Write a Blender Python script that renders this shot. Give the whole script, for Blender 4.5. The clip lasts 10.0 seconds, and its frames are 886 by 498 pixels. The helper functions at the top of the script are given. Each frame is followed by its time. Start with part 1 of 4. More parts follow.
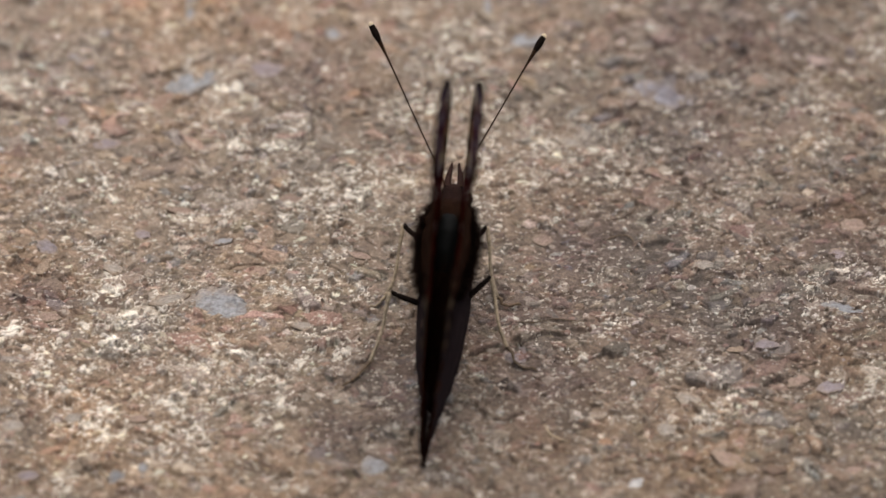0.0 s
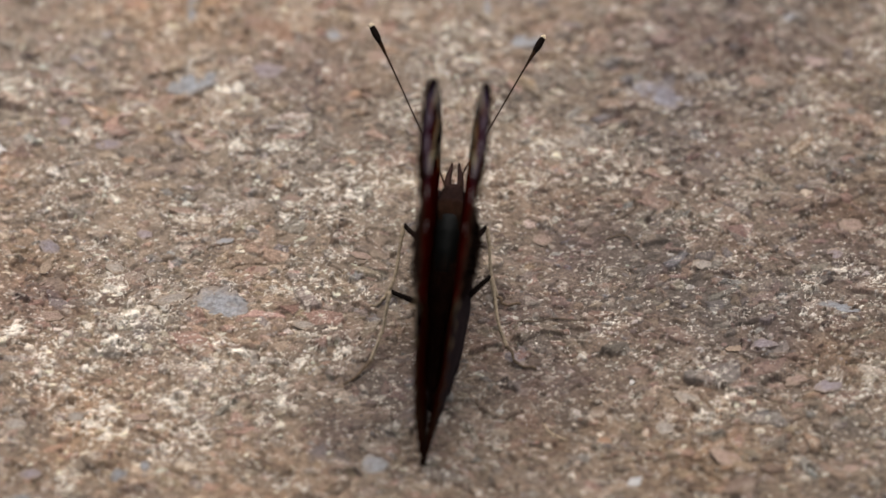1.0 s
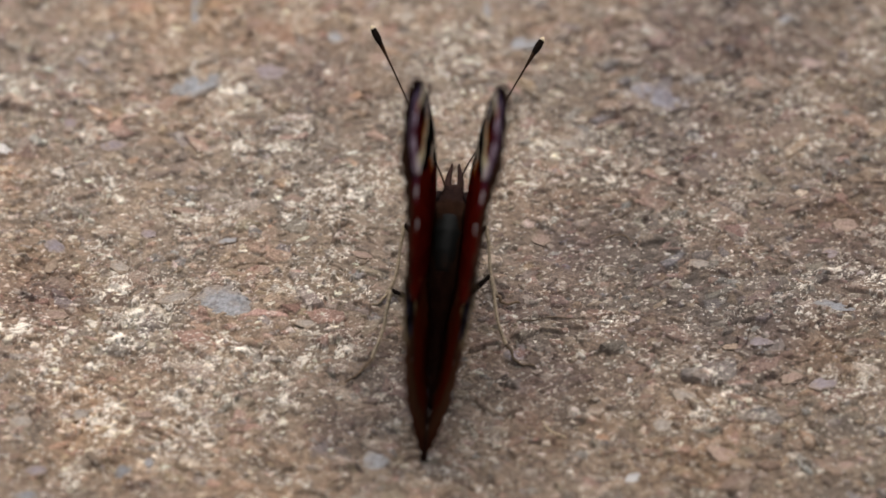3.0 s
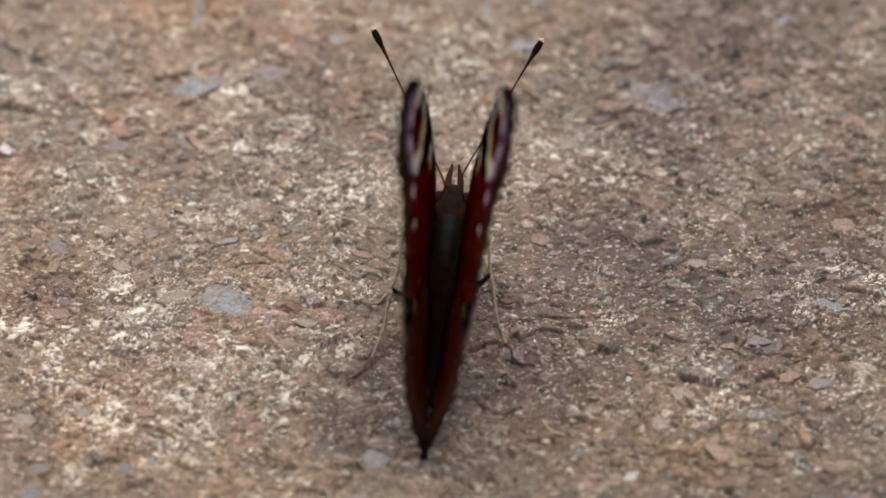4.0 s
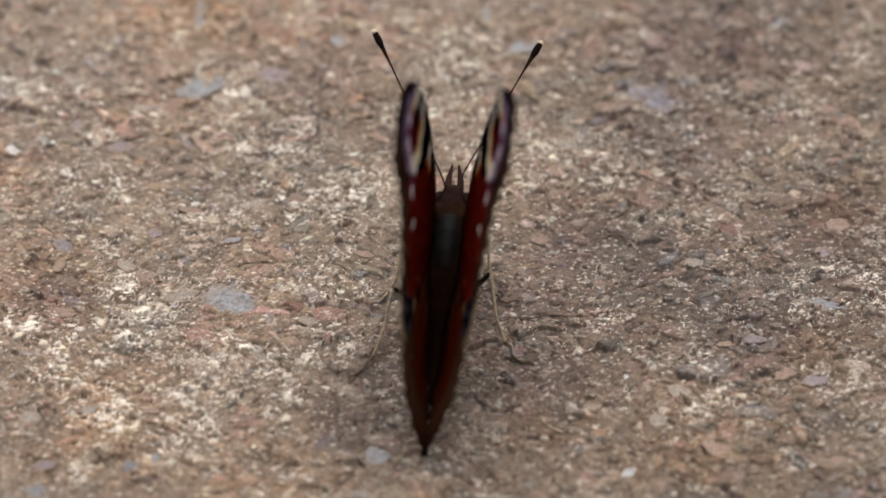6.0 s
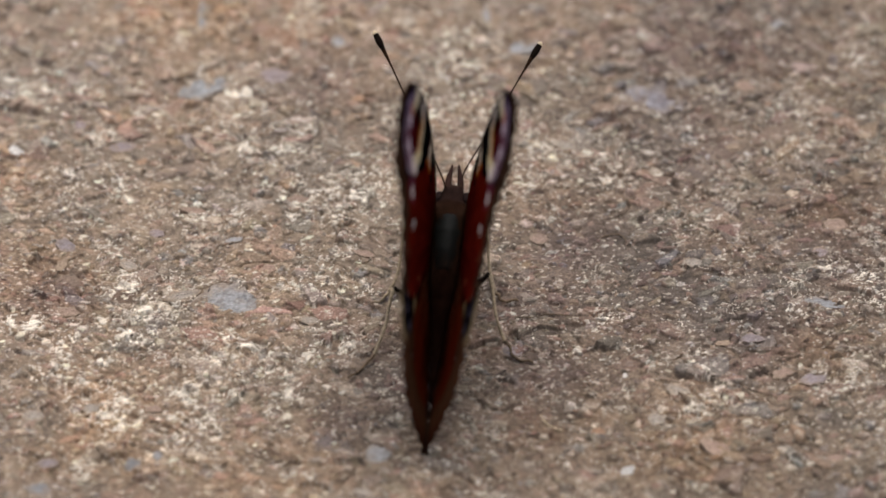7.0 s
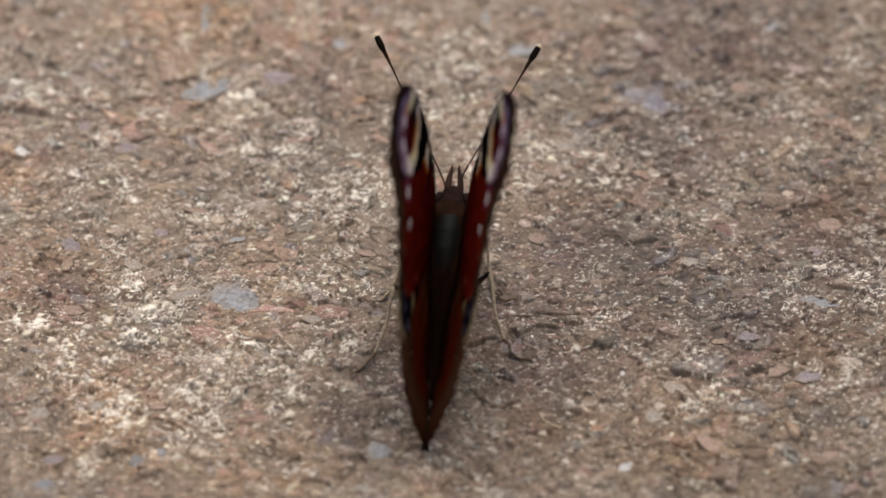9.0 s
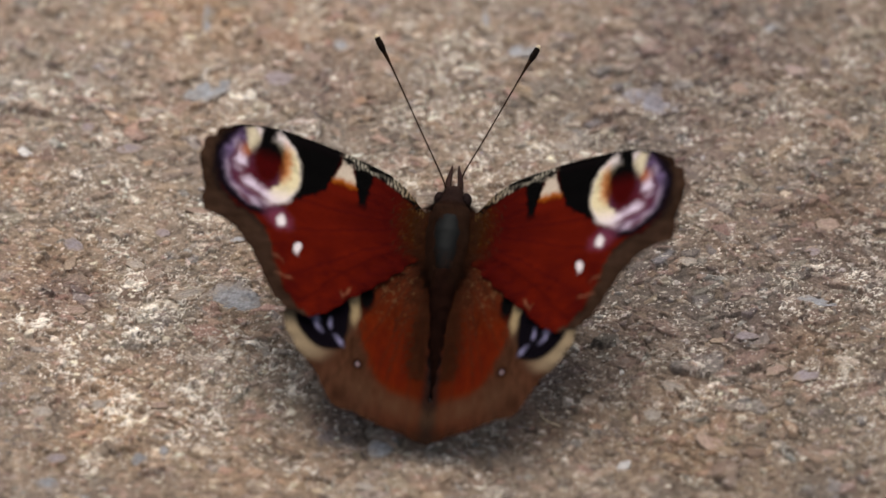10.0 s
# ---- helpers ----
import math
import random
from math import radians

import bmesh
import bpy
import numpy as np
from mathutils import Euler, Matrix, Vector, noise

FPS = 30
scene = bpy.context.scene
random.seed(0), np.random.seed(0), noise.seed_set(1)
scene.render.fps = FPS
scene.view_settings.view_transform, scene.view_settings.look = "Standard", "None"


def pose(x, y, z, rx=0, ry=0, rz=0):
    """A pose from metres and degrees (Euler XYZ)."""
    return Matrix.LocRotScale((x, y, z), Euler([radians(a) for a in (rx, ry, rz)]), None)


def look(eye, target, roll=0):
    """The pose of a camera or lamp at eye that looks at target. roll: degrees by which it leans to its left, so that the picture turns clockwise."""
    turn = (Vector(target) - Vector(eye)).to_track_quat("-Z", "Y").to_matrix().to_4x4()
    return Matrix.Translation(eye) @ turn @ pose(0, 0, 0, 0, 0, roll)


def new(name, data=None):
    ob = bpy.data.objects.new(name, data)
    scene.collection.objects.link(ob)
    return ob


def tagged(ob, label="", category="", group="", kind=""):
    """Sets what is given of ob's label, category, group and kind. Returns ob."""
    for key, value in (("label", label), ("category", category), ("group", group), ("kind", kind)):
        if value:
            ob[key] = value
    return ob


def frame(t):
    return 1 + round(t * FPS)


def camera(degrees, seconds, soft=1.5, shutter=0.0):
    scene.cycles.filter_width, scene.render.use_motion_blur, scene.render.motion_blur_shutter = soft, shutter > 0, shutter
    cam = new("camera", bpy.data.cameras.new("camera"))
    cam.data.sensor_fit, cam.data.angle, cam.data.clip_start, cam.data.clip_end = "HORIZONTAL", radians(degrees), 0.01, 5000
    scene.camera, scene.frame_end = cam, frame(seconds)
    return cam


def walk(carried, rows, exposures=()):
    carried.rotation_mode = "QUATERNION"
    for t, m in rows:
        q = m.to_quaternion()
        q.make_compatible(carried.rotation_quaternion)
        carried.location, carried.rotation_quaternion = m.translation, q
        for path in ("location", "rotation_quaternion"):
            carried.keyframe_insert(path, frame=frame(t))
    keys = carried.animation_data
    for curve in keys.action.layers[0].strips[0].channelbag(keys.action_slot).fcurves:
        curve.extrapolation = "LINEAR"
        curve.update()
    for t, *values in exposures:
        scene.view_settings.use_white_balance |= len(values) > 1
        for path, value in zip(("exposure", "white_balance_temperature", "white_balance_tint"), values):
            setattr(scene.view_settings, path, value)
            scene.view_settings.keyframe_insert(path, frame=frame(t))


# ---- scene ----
# ---- camera ----
cam = camera(8.15, 10.0, soft=1.6)
AIM = (0.0, 0.669131, -0.743145)


def eye_pose(x, y, z):
    return look((x, y, z), (x + AIM[0], y + AIM[1], z + AIM[2]))


PATH = [
    (0.0, eye_pose(0.000122, -0.500522, 0.556349)),
    (2.5, eye_pose(0.000094, -0.508632, 0.565248)),
    (5.0, eye_pose(0.000063, -0.517333, 0.574796)),
    (7.5, eye_pose(0.000032, -0.526299, 0.584634)),
    (10.0, eye_pose(0.0, -0.535304, 0.594516)),
]
walk(cam, PATH)

# ---- world and light: bright overcast ----
world = bpy.data.worlds.new("overcast_sky")
world.use_nodes = True
scene.world = world
wn, wl = world.node_tree.nodes, world.node_tree.links
sky = wn.new("ShaderNodeTexSky")
sky.sky_type, sky.sun_disc = "NISHITA", False
sky.sun_elevation, sky.sun_rotation = radians(74), radians(4)
sky.air_density, sky.dust_density, sky.ozone_density = 1.0, 5.0, 1.0
cloud = wn.new("ShaderNodeHueSaturation")
cloud.inputs["Saturation"].default_value = 0.5
wl.new(sky.outputs["Color"], cloud.inputs["Color"])
wl.new(cloud.outputs["Color"], wn["Background"].inputs["Color"])
wn["Background"].inputs["Strength"].default_value = 0.135

sun = new("sun", bpy.data.lights.new("sun", "SUN"))
sun.data.energy, sun.data.angle, sun.data.color = 1.75, radians(52), (1.0, 0.94, 0.87)
sun.matrix_basis = look((0.02, 0.27, 0.96), (0, 0, 0))
scene.view_settings.exposure = 0.225

# ---- materials ----


def material(name, rough=0.8, spec=0.3):
    m = bpy.data.materials.new(name)
    m.use_nodes = True
    b = m.node_tree.nodes["Principled BSDF"]
    b.inputs["Roughness"].default_value = rough
    b.inputs["Specular IOR Level"].default_value = spec
    return m, m.node_tree.nodes, m.node_tree.links, b


def mixer(nodes, links, kind, a, b, fac):
    """A colour mix node; a and b are sockets or colours, fac a socket or a number."""
    n = nodes.new("ShaderNodeMix")
    n.data_type, n.blend_type = "RGBA", kind
    for key, value in ((0, fac), (6, a), (7, b)):
        if isinstance(value, bpy.types.NodeSocket):
            links.new(value, n.inputs[key])
        else:
            n.inputs[key].default_value = value if key == 0 else (*value, 1.0)
    return n.outputs[2]


def grain(nodes, links, scale, detail=4.0, rough=0.6, low=0.0, high=1.0, stretch=(1, 1, 1)):
    """Object-space noise, remapped from low..high to 0..1."""
    tc = nodes.new("ShaderNodeTexCoord")
    mp = nodes.new("ShaderNodeMapping")
    mp.inputs["Scale"].default_value = stretch
    t = nodes.new("ShaderNodeTexNoise")
    t.inputs["Scale"].default_value, t.inputs["Detail"].default_value, t.inputs["Roughness"].default_value = scale, detail, rough
    links.new(tc.outputs["Object"], mp.inputs["Vector"])
    links.new(mp.outputs["Vector"], t.inputs["Vector"])
    r = nodes.new("ShaderNodeMapRange")
    r.inputs[1].default_value, r.inputs[2].default_value = low, high
    links.new(t.outputs["Fac"], r.inputs[0])
    return r.outputs[0]


def bump(nodes, links, b, height, strength, distance):
    n = nodes.new("ShaderNodeBump")
    n.inputs["Strength"].default_value, n.inputs["Distance"].default_value = strength, distance
    links.new(height, n.inputs["Height"])
    links.new(n.outputs["Normal"], b.inputs["Normal"])


def painted(name, attribute, rough, spec, fine, spread, relief):
    """A surface whose colours lie in a mesh attribute, with fine grain and relief on it."""
    m, nodes, links, b = material(name, rough, spec)
    at = nodes.new("ShaderNodeAttribute")
    at.attribute_name = attribute
    g = grain(nodes, links, fine, 6.0, 0.75, 0.36, 0.64)
    dark = mixer(nodes, links, "MULTIPLY", at.outputs["Color"], (1 - spread, 1 - spread, 1 - spread), 1.0)
    light = mixer(nodes, links, "MULTIPLY", at.outputs["Color"], (1 + spread, 1 + spread, 1 + spread), 1.0)
    links.new(mixer(nodes, links, "MIX", dark, light, g), b.inputs["Base Color"])
    if relief:
        bump(nodes, links, b, g, 0.6, relief)
    if not spec:
        matt = nodes.new("ShaderNodeBsdfDiffuse")
        matt.inputs["Roughness"].default_value = 0.0
        links.new(b.inputs["Base Color"].links[0].from_socket, matt.inputs["Color"])
        links.new(matt.outputs["BSDF"], nodes["Material Output"].inputs["Surface"])
    return m


def plain(name, colour, rough=0.7, spec=0.2, fine=7.0, spread=0.45, relief=0.0001, stretch=(1, 1, 1)):
    """One colour broken up by grain at two scales, with a shade of its own for each object."""
    m, nodes, links, b = material(name, rough, spec)
    g = grain(nodes, links, fine, 5.0, 0.65, 0.3, 0.7, stretch)
    big = grain(nodes, links, fine / 7, 2.0, 0.5, 0.35, 0.65, stretch)
    c0 = tuple(c * (1 - spread) for c in colour)
    c1 = tuple(c * (1 + spread) for c in colour)
    col = mixer(nodes, links, "MIX", c0, c1, g)
    col = mixer(nodes, links, "MIX", col, mixer(nodes, links, "MULTIPLY", col, (0.72, 0.72, 0.75), 1.0), big)
    info = nodes.new("ShaderNodeObjectInfo")
    col = mixer(nodes, links, "MIX", col, mixer(nodes, links, "MULTIPLY", col, (1.25, 1.2, 1.15), 1.0), info.outputs["Random"])
    links.new(col, b.inputs["Base Color"])
    if relief:
        bump(nodes, links, b, g, 0.6, relief)
    return m


def concrete():
    """Mineral colours from the mesh, broken into crisp grains of two sizes, with fine noise and relief."""
    m, nodes, links, b = material("worn_concrete", 0.92, 0.2)
    at = nodes.new("ShaderNodeAttribute")
    at.attribute_name = "mineral"
    col = at.outputs["Color"]
    tc = nodes.new("ShaderNodeTexCoord")
    mp = nodes.new("ShaderNodeMapping")
    mp.inputs["Scale"].default_value = (0.75, 1.15, 1.0)
    links.new(tc.outputs["Object"], mp.inputs["Vector"])
    height = None
    for scale, low, high, share, white in ((1250.0, 0.70, 1.30, 0.35, 0.2), (3300.0, 0.55, 1.40, 0.4, 0.45)):
        cell = nodes.new("ShaderNodeTexVoronoi")
        cell.inputs["Scale"].default_value, cell.inputs["Randomness"].default_value = scale, 1.0
        links.new(mp.outputs["Vector"], cell.inputs["Vector"])
        split = nodes.new("ShaderNodeSeparateColor")
        links.new(cell.outputs["Color"], split.inputs["Color"])
        span = nodes.new("ShaderNodeMapRange")
        span.inputs[3].default_value, span.inputs[4].default_value = low, high
        links.new(split.outputs[0], span.inputs[0])
        grey = nodes.new("ShaderNodeCombineColor")
        for k in range(3):
            links.new(span.outputs[0], grey.inputs[k])
        col = mixer(nodes, links, "MULTIPLY", col, grey.outputs["Color"], share)
        chip = nodes.new("ShaderNodeMapRange")
        chip.inputs[1].default_value, chip.inputs[2].default_value = 0.935, 0.955
        links.new(split.outputs[1], chip.inputs[0])
        soft = nodes.new("ShaderNodeMath")
        soft.operation = "MULTIPLY"
        links.new(chip.outputs[0], soft.inputs[0])
        soft.inputs[1].default_value = white
        col = mixer(nodes, links, "MIX", col, (0.62, 0.55, 0.46), soft.outputs[0])
        height = split.outputs[2] if height is None else height
    g = grain(nodes, links, 4200.0, 6.0, 0.8, 0.37, 0.63)
    dark = mixer(nodes, links, "MULTIPLY", col, (0.62, 0.61, 0.61), 1.0)
    light = mixer(nodes, links, "MULTIPLY", col, (1.37, 1.375, 1.39), 1.0)
    links.new(mixer(nodes, links, "MIX", dark, light, g), b.inputs["Base Color"])
    add = nodes.new("ShaderNodeMath")
    links.new(g, add.inputs[0])
    links.new(height, add.inputs[1])
    bump(nodes, links, b, add.outputs[0], 0.6, 0.00008)
    return m


def bedded(name, colour, mottle=0.35, dusty=1.0):
    """Stone half covered by the cement's own dust, in unit space."""
    m, nodes, links, b = material(name, 0.92, 0.15)
    g = grain(nodes, links, 7.0, 7.0, 0.8, 0.36, 0.64)
    col = mixer(nodes, links, "MIX", tuple(c * 0.55 for c in colour), tuple(c * 1.4 for c in colour), g)
    cloudy = grain(nodes, links, 1.3, 3.0, 0.6, 0.40, 0.60)
    col = mixer(nodes, links, "MIX", col, mixer(nodes, links, "MULTIPLY", col, (1 - 0.55 * mottle, 1 - 0.62 * mottle, 1 - 0.6 * mottle), 1.0), cloudy)
    patchy = grain(nodes, links, 2.2, 7.0, 0.8, 0.45, 0.74)
    tc = nodes.new("ShaderNodeTexCoord")
    flat = nodes.new("ShaderNodeVectorMath")
    flat.operation = "MULTIPLY"
    flat.inputs[1].default_value = (1, 1, 0)
    far = nodes.new("ShaderNodeVectorMath")
    far.operation = "LENGTH"
    links.new(tc.outputs["Object"], flat.inputs[0])
    links.new(flat.outputs[0], far.inputs[0])
    shore = nodes.new("ShaderNodeMapRange")
    shore.inputs[1].default_value, shore.inputs[2].default_value = 0.42, 0.98
    links.new(far.outputs["Value"], shore.inputs[0])
    total = nodes.new("ShaderNodeMath")
    total.use_clamp = True
    links.new(patchy, total.inputs[0])
    links.new(shore.outputs[0], total.inputs[1])
    thin = nodes.new("ShaderNodeMath")
    thin.operation = "MULTIPLY"
    thin.inputs[1].default_value = dusty
    links.new(total.outputs[0], thin.inputs[0])
    dust = thin.outputs[0]
    col = mixer(nodes, links, "MIX", col, mixer(nodes, links, "MIX", (0.16, 0.122, 0.092), (0.32, 0.25, 0.19), g), dust)
    info = nodes.new("ShaderNodeObjectInfo")
    col = mixer(nodes, links, "MIX", col, mixer(nodes, links, "MULTIPLY", col, (1.25, 1.2, 1.15), 1.0), info.outputs["Random"])
    links.new(col, b.inputs["Base Color"])
    crumbs = grain(nodes, links, 16.0, 4.0, 0.7, 0.35, 0.65)
    both = nodes.new("ShaderNodeMath")
    links.new(g, both.inputs[0])
    links.new(crumbs, both.inputs[1])
    bump(nodes, links, b, both.outputs[0], 0.6, 0.00005)
    return m


MAT_GROUND = concrete()
STONE = {
    "grey": bedded("grey_stone", (0.30, 0.272, 0.24)),
    "blue": bedded("blue_grey_stone", (0.265, 0.27, 0.28), dusty=0.75),
    "violet": bedded("violet_grey_stone", (0.245, 0.212, 0.222)),
    "tan": bedded("tan_stone", (0.27, 0.212, 0.16)),
    "pink": bedded("pink_stone", (0.285, 0.21, 0.172)),
    "cream": bedded("cream_stone", (0.43, 0.37, 0.30)),
    "rust": bedded("rust_stone", (0.31, 0.20, 0.135)),
    "white": plain("white_stone", (0.52, 0.50, 0.475), 0.85, spread=0.2),
    "dark": bedded("dark_stone", (0.19, 0.165, 0.15)),
    "slate": bedded("slate_stone", (0.21, 0.215, 0.225)),
    "mottled": bedded("mottled_violet_stone", (0.235, 0.232, 0.255), 0.9, 0.5),
}
MAT_WING = painted("wing_scales", "scales", 0.85, 0.0, 9000.0, 0.3, 0.00002)
MAT_FUR = plain("brown_body_fur", (0.015, 0.0072, 0.0042), 0.95, 0.02, 6000.0, relief=0.00003)
MAT_HEAD = plain("violet_brown_fur", (0.033, 0.0185, 0.0155), 0.95, 0.02, 6000.0, relief=0.00003)
MAT_BACK = plain("greenish_back", (0.0036, 0.0040, 0.0037), 0.6, 0.10, 5000.0, relief=0.000008)
MAT_BELLY = plain("dark_belly", (0.0085, 0.0030, 0.0018), 0.9, 0.02, 5000.0, relief=0.00003)
MAT_HAIR = plain("brown_hair", (0.0195, 0.0082, 0.0046), 0.9, 0.03, 4000.0, relief=0)
MAT_FLANK = plain("blackish_hair", (0.021, 0.0118, 0.0088), 0.95, 0.02, 4000.0, relief=0)
MAT_GOLD = plain("golden_hair", (0.031, 0.0100, 0.0040), 0.9, 0.03, 4000.0, relief=0)
MAT_EYE = plain("dark_eye", (0.011, 0.006, 0.0055), 0.75, 0.06, 8000.0, relief=0.00001)
MAT_BLACK = plain("black_shell", (0.006, 0.004, 0.003), 0.75, 0.03, 5000.0, relief=0.00002)
MAT_STALK = plain("brown_feeler", (0.020, 0.0095, 0.0045), 0.7, 0.05, 5000.0, relief=0.00002)
MAT_FOOT = plain("brown_foot", (0.12, 0.085, 0.055), 0.7, 0.2, 3000.0, relief=0.00002)
MAT_PALE = plain("pale_tip", (0.55, 0.45, 0.30), 0.6, 0.3, 5000.0, relief=0.00002)
MAT_SHIN = plain("tan_leg", (0.26, 0.21, 0.145), 0.7, 0.2, 2000.0, relief=0.00002)
MAT_UNDER = plain("dark_wing_fold", (0.0150, 0.0100, 0.0105), 0.9, 0.03, 1500.0, 0.45, stretch=(1, 0.25, 1))

# ---- tools ----
MM = 0.001


def smooth(mesh):
    mesh.polygons.foreach_set("use_smooth", [True] * len(mesh.polygons))


def part(name, bm, mat, parent, label=""):
    """One mesh object from a bmesh, as a part of its thing."""
    mesh = bpy.data.meshes.new(name)
    bm.to_mesh(mesh)
    bm.free()
    smooth(mesh)
    mesh.materials.append(mat)
    ob = new(name, mesh)
    ob.parent = parent
    return tagged(ob, label)


def grid_mesh(name, verts, quads):
    mesh = bpy.data.meshes.new(name)
    mesh.vertices.add(len(verts))
    mesh.vertices.foreach_set("co", np.asarray(verts, np.float32).ravel())
    mesh.loops.add(quads.size)
    mesh.loops.foreach_set("vertex_index", quads.ravel().astype(np.int32))
    mesh.polygons.add(len(quads))
    mesh.polygons.foreach_set("loop_start", np.arange(0, quads.size, 4, dtype=np.int32))
    mesh.polygons.foreach_set("use_smooth", np.ones(len(quads), bool))
    mesh.update(calc_edges=True)
    mesh.validate()
    return mesh


def paint(mesh, name, rgb):
    at = mesh.attributes.new(name, "FLOAT_COLOR", "POINT")
    at.data.foreach_set("color", np.c_[rgb, np.ones(len(rgb))].astype(np.float32).ravel())


def lattice(x, y, seed):
    """Smooth value noise in -1..1 at the points x, y, with cells one unit wide."""
    xi, yi = np.floor(x).astype(np.int64), np.floor(y).astype(np.int64)
    fx, fy = x - xi, y - yi
    fx, fy = fx * fx * (3 - 2 * fx), fy * fy * (3 - 2 * fy)

    def corner(i, j):
        h = (i * 374761393 + j * 668265263 + seed * 974711) & 0x7FFFFFFF
        h = ((h ^ (h >> 13)) * 1274126177) & 0x7FFFFFFF
        return ((h ^ (h >> 16)) & 0xFFFF) / 32767.5 - 1

    a = corner(xi, yi) * (1 - fx) + corner(xi + 1, yi) * fx
    b = corner(xi, yi + 1) * (1 - fx) + corner(xi + 1, yi + 1) * fx
    return a * (1 - fy) + b * fy


def layered(x, y, size, seed, octaves=3, fall=0.5):
    out, amp, total = 0, 1.0, 0.0
    for k in range(octaves):
        out = out + amp * lattice(x / size * 2 ** k + 17.3 * k, y / size * 2 ** k - 9.1 * k, seed + k)
        total, amp = total + amp, amp * fall
    return out / total


def step(lo, hi, v):
    t = np.clip((v - lo) / (hi - lo), 0, 1)
    return t * t * (3 - 2 * t)


def blend(col, other, mask):
    """Lays other (a colour, or one for each point) over col by the mask."""
    return col + (np.asarray(other) - col) * np.clip(mask, 0, 1)[:, None]


def curve_through(points, n, closed=True):
    """n points on a smooth curve through the given ones, evenly spaced."""
    pts = np.array(points, float)
    k = len(pts)
    out = []
    for i in range(k if closed else k - 1):
        if closed:
            p0, p1, p2, p3 = pts[(i - 1) % k], pts[i], pts[(i + 1) % k], pts[(i + 2) % k]
        else:
            p0, p1, p2, p3 = pts[max(i - 1, 0)], pts[i], pts[i + 1], pts[min(i + 2, k - 1)]
        t = np.linspace(0, 1, 24, endpoint=False)[:, None]
        out.append(0.5 * (2 * p1 + (p2 - p0) * t + (2 * p0 - 5 * p1 + 4 * p2 - p3) * t ** 2 + (3 * p1 - p0 - 3 * p2 + p3) * t ** 3))
    out = np.concatenate(out + [pts[:1] if closed else pts[-1:]])
    d = np.r_[0, np.cumsum(np.linalg.norm(np.diff(out, axis=0), axis=1))]
    s = np.linspace(0, d[-1], n, endpoint=not closed)
    return np.stack([np.interp(s, d, out[:, c]) for c in range(out.shape[1])], 1)


def tube(bm, points, radii, sides=8, n=14):
    """A round tapered tube along a smooth curve, closed at both ends. Millimetres."""
    c = curve_through(points, n, closed=False)
    rad = np.interp(np.linspace(0, 1, n), np.linspace(0, 1, len(radii)), radii)
    rings = []
    for i in range(n):
        d = Vector(c[min(i + 1, n - 1)] - c[max(i - 1, 0)]).normalized()
        side = d.cross(Vector((0.31, 0.2, 0.93))).normalized()
        other = d.cross(side)
        ring = []
        for j in range(sides):
            a = 2 * math.pi * j / sides
            v = Vector(c[i]) + (side * math.cos(a) + other * math.sin(a)) * float(rad[i])
            ring.append(bm.verts.new(v * MM))
        rings.append(ring)
    for a, b in zip(rings, rings[1:]):
        for j in range(sides):
            bm.faces.new((a[j], a[(j + 1) % sides], b[(j + 1) % sides], b[j]))
    bm.faces.new(rings[0][::-1])
    bm.faces.new(rings[-1])


def lathe(bm, rows, sides=28, n=40, lumps=0.0):
    """A round body along y from rows of (y, half width, half height, z of its middle). Millimetres."""
    rows = np.array(rows, float)
    ys = np.linspace(rows[0, 0], rows[-1, 0], n)
    rings = []
    for y in ys:
        w, h, z = (np.interp(y, rows[:, 0], rows[:, k]) for k in (1, 2, 3))
        ring = []
        for j in range(sides):
            a = 2 * math.pi * j / sides
            k = 1 + lumps * noise.noise(Vector((math.cos(a) * 2, y * 0.9, math.sin(a) * 2)))
            ring.append(bm.verts.new(Vector((w * k * math.cos(a), y, z + h * k * math.sin(a))) * MM))
        rings.append(ring)
    for a, b in zip(rings, rings[1:]):
        for j in range(sides):
            bm.faces.new((a[j], b[j], b[(j + 1) % sides], a[(j + 1) % sides]))
    bm.faces.new(rings[0])
    bm.faces.new(rings[-1][::-1])


# ---- the ground: worn concrete with grit, one sheet out to the horizon ----
CELL = 0.118
# the close ground, in mm
WEST, EAST, SOUTH, NORTH = -61.0, 61.0, -48.0, 52.0
# where pale flecks gather, where it is stained ochre, and where it is dark: x, y, radius in mm
PALE = [(-30, 5, 2.6), (-36, -12, 2.4), (-51, -13, 2.8), (-25, -19, 4.4), (-40, -16, 3.4), (-32, -28, 4.6), (-10, 9, 3.6), (-15, -5, 3.3),
        (-14, -15, 3.3), (21, 13, 2.6), (11, 13, 2.9), (44, -8, 2.6), (55, -8, 2.6), (-25, 27, 2.9), (1, 32, 4.4)]
PALE += [(0, 24, 3.2), (4, 17, 2.6), (-48, -17, 3.0), (-40, -6, 2.9), (-20, 19, 3.6), (50, -22, 2.9), (-39, -25, 4.6), (-54, 28, 3.6)]
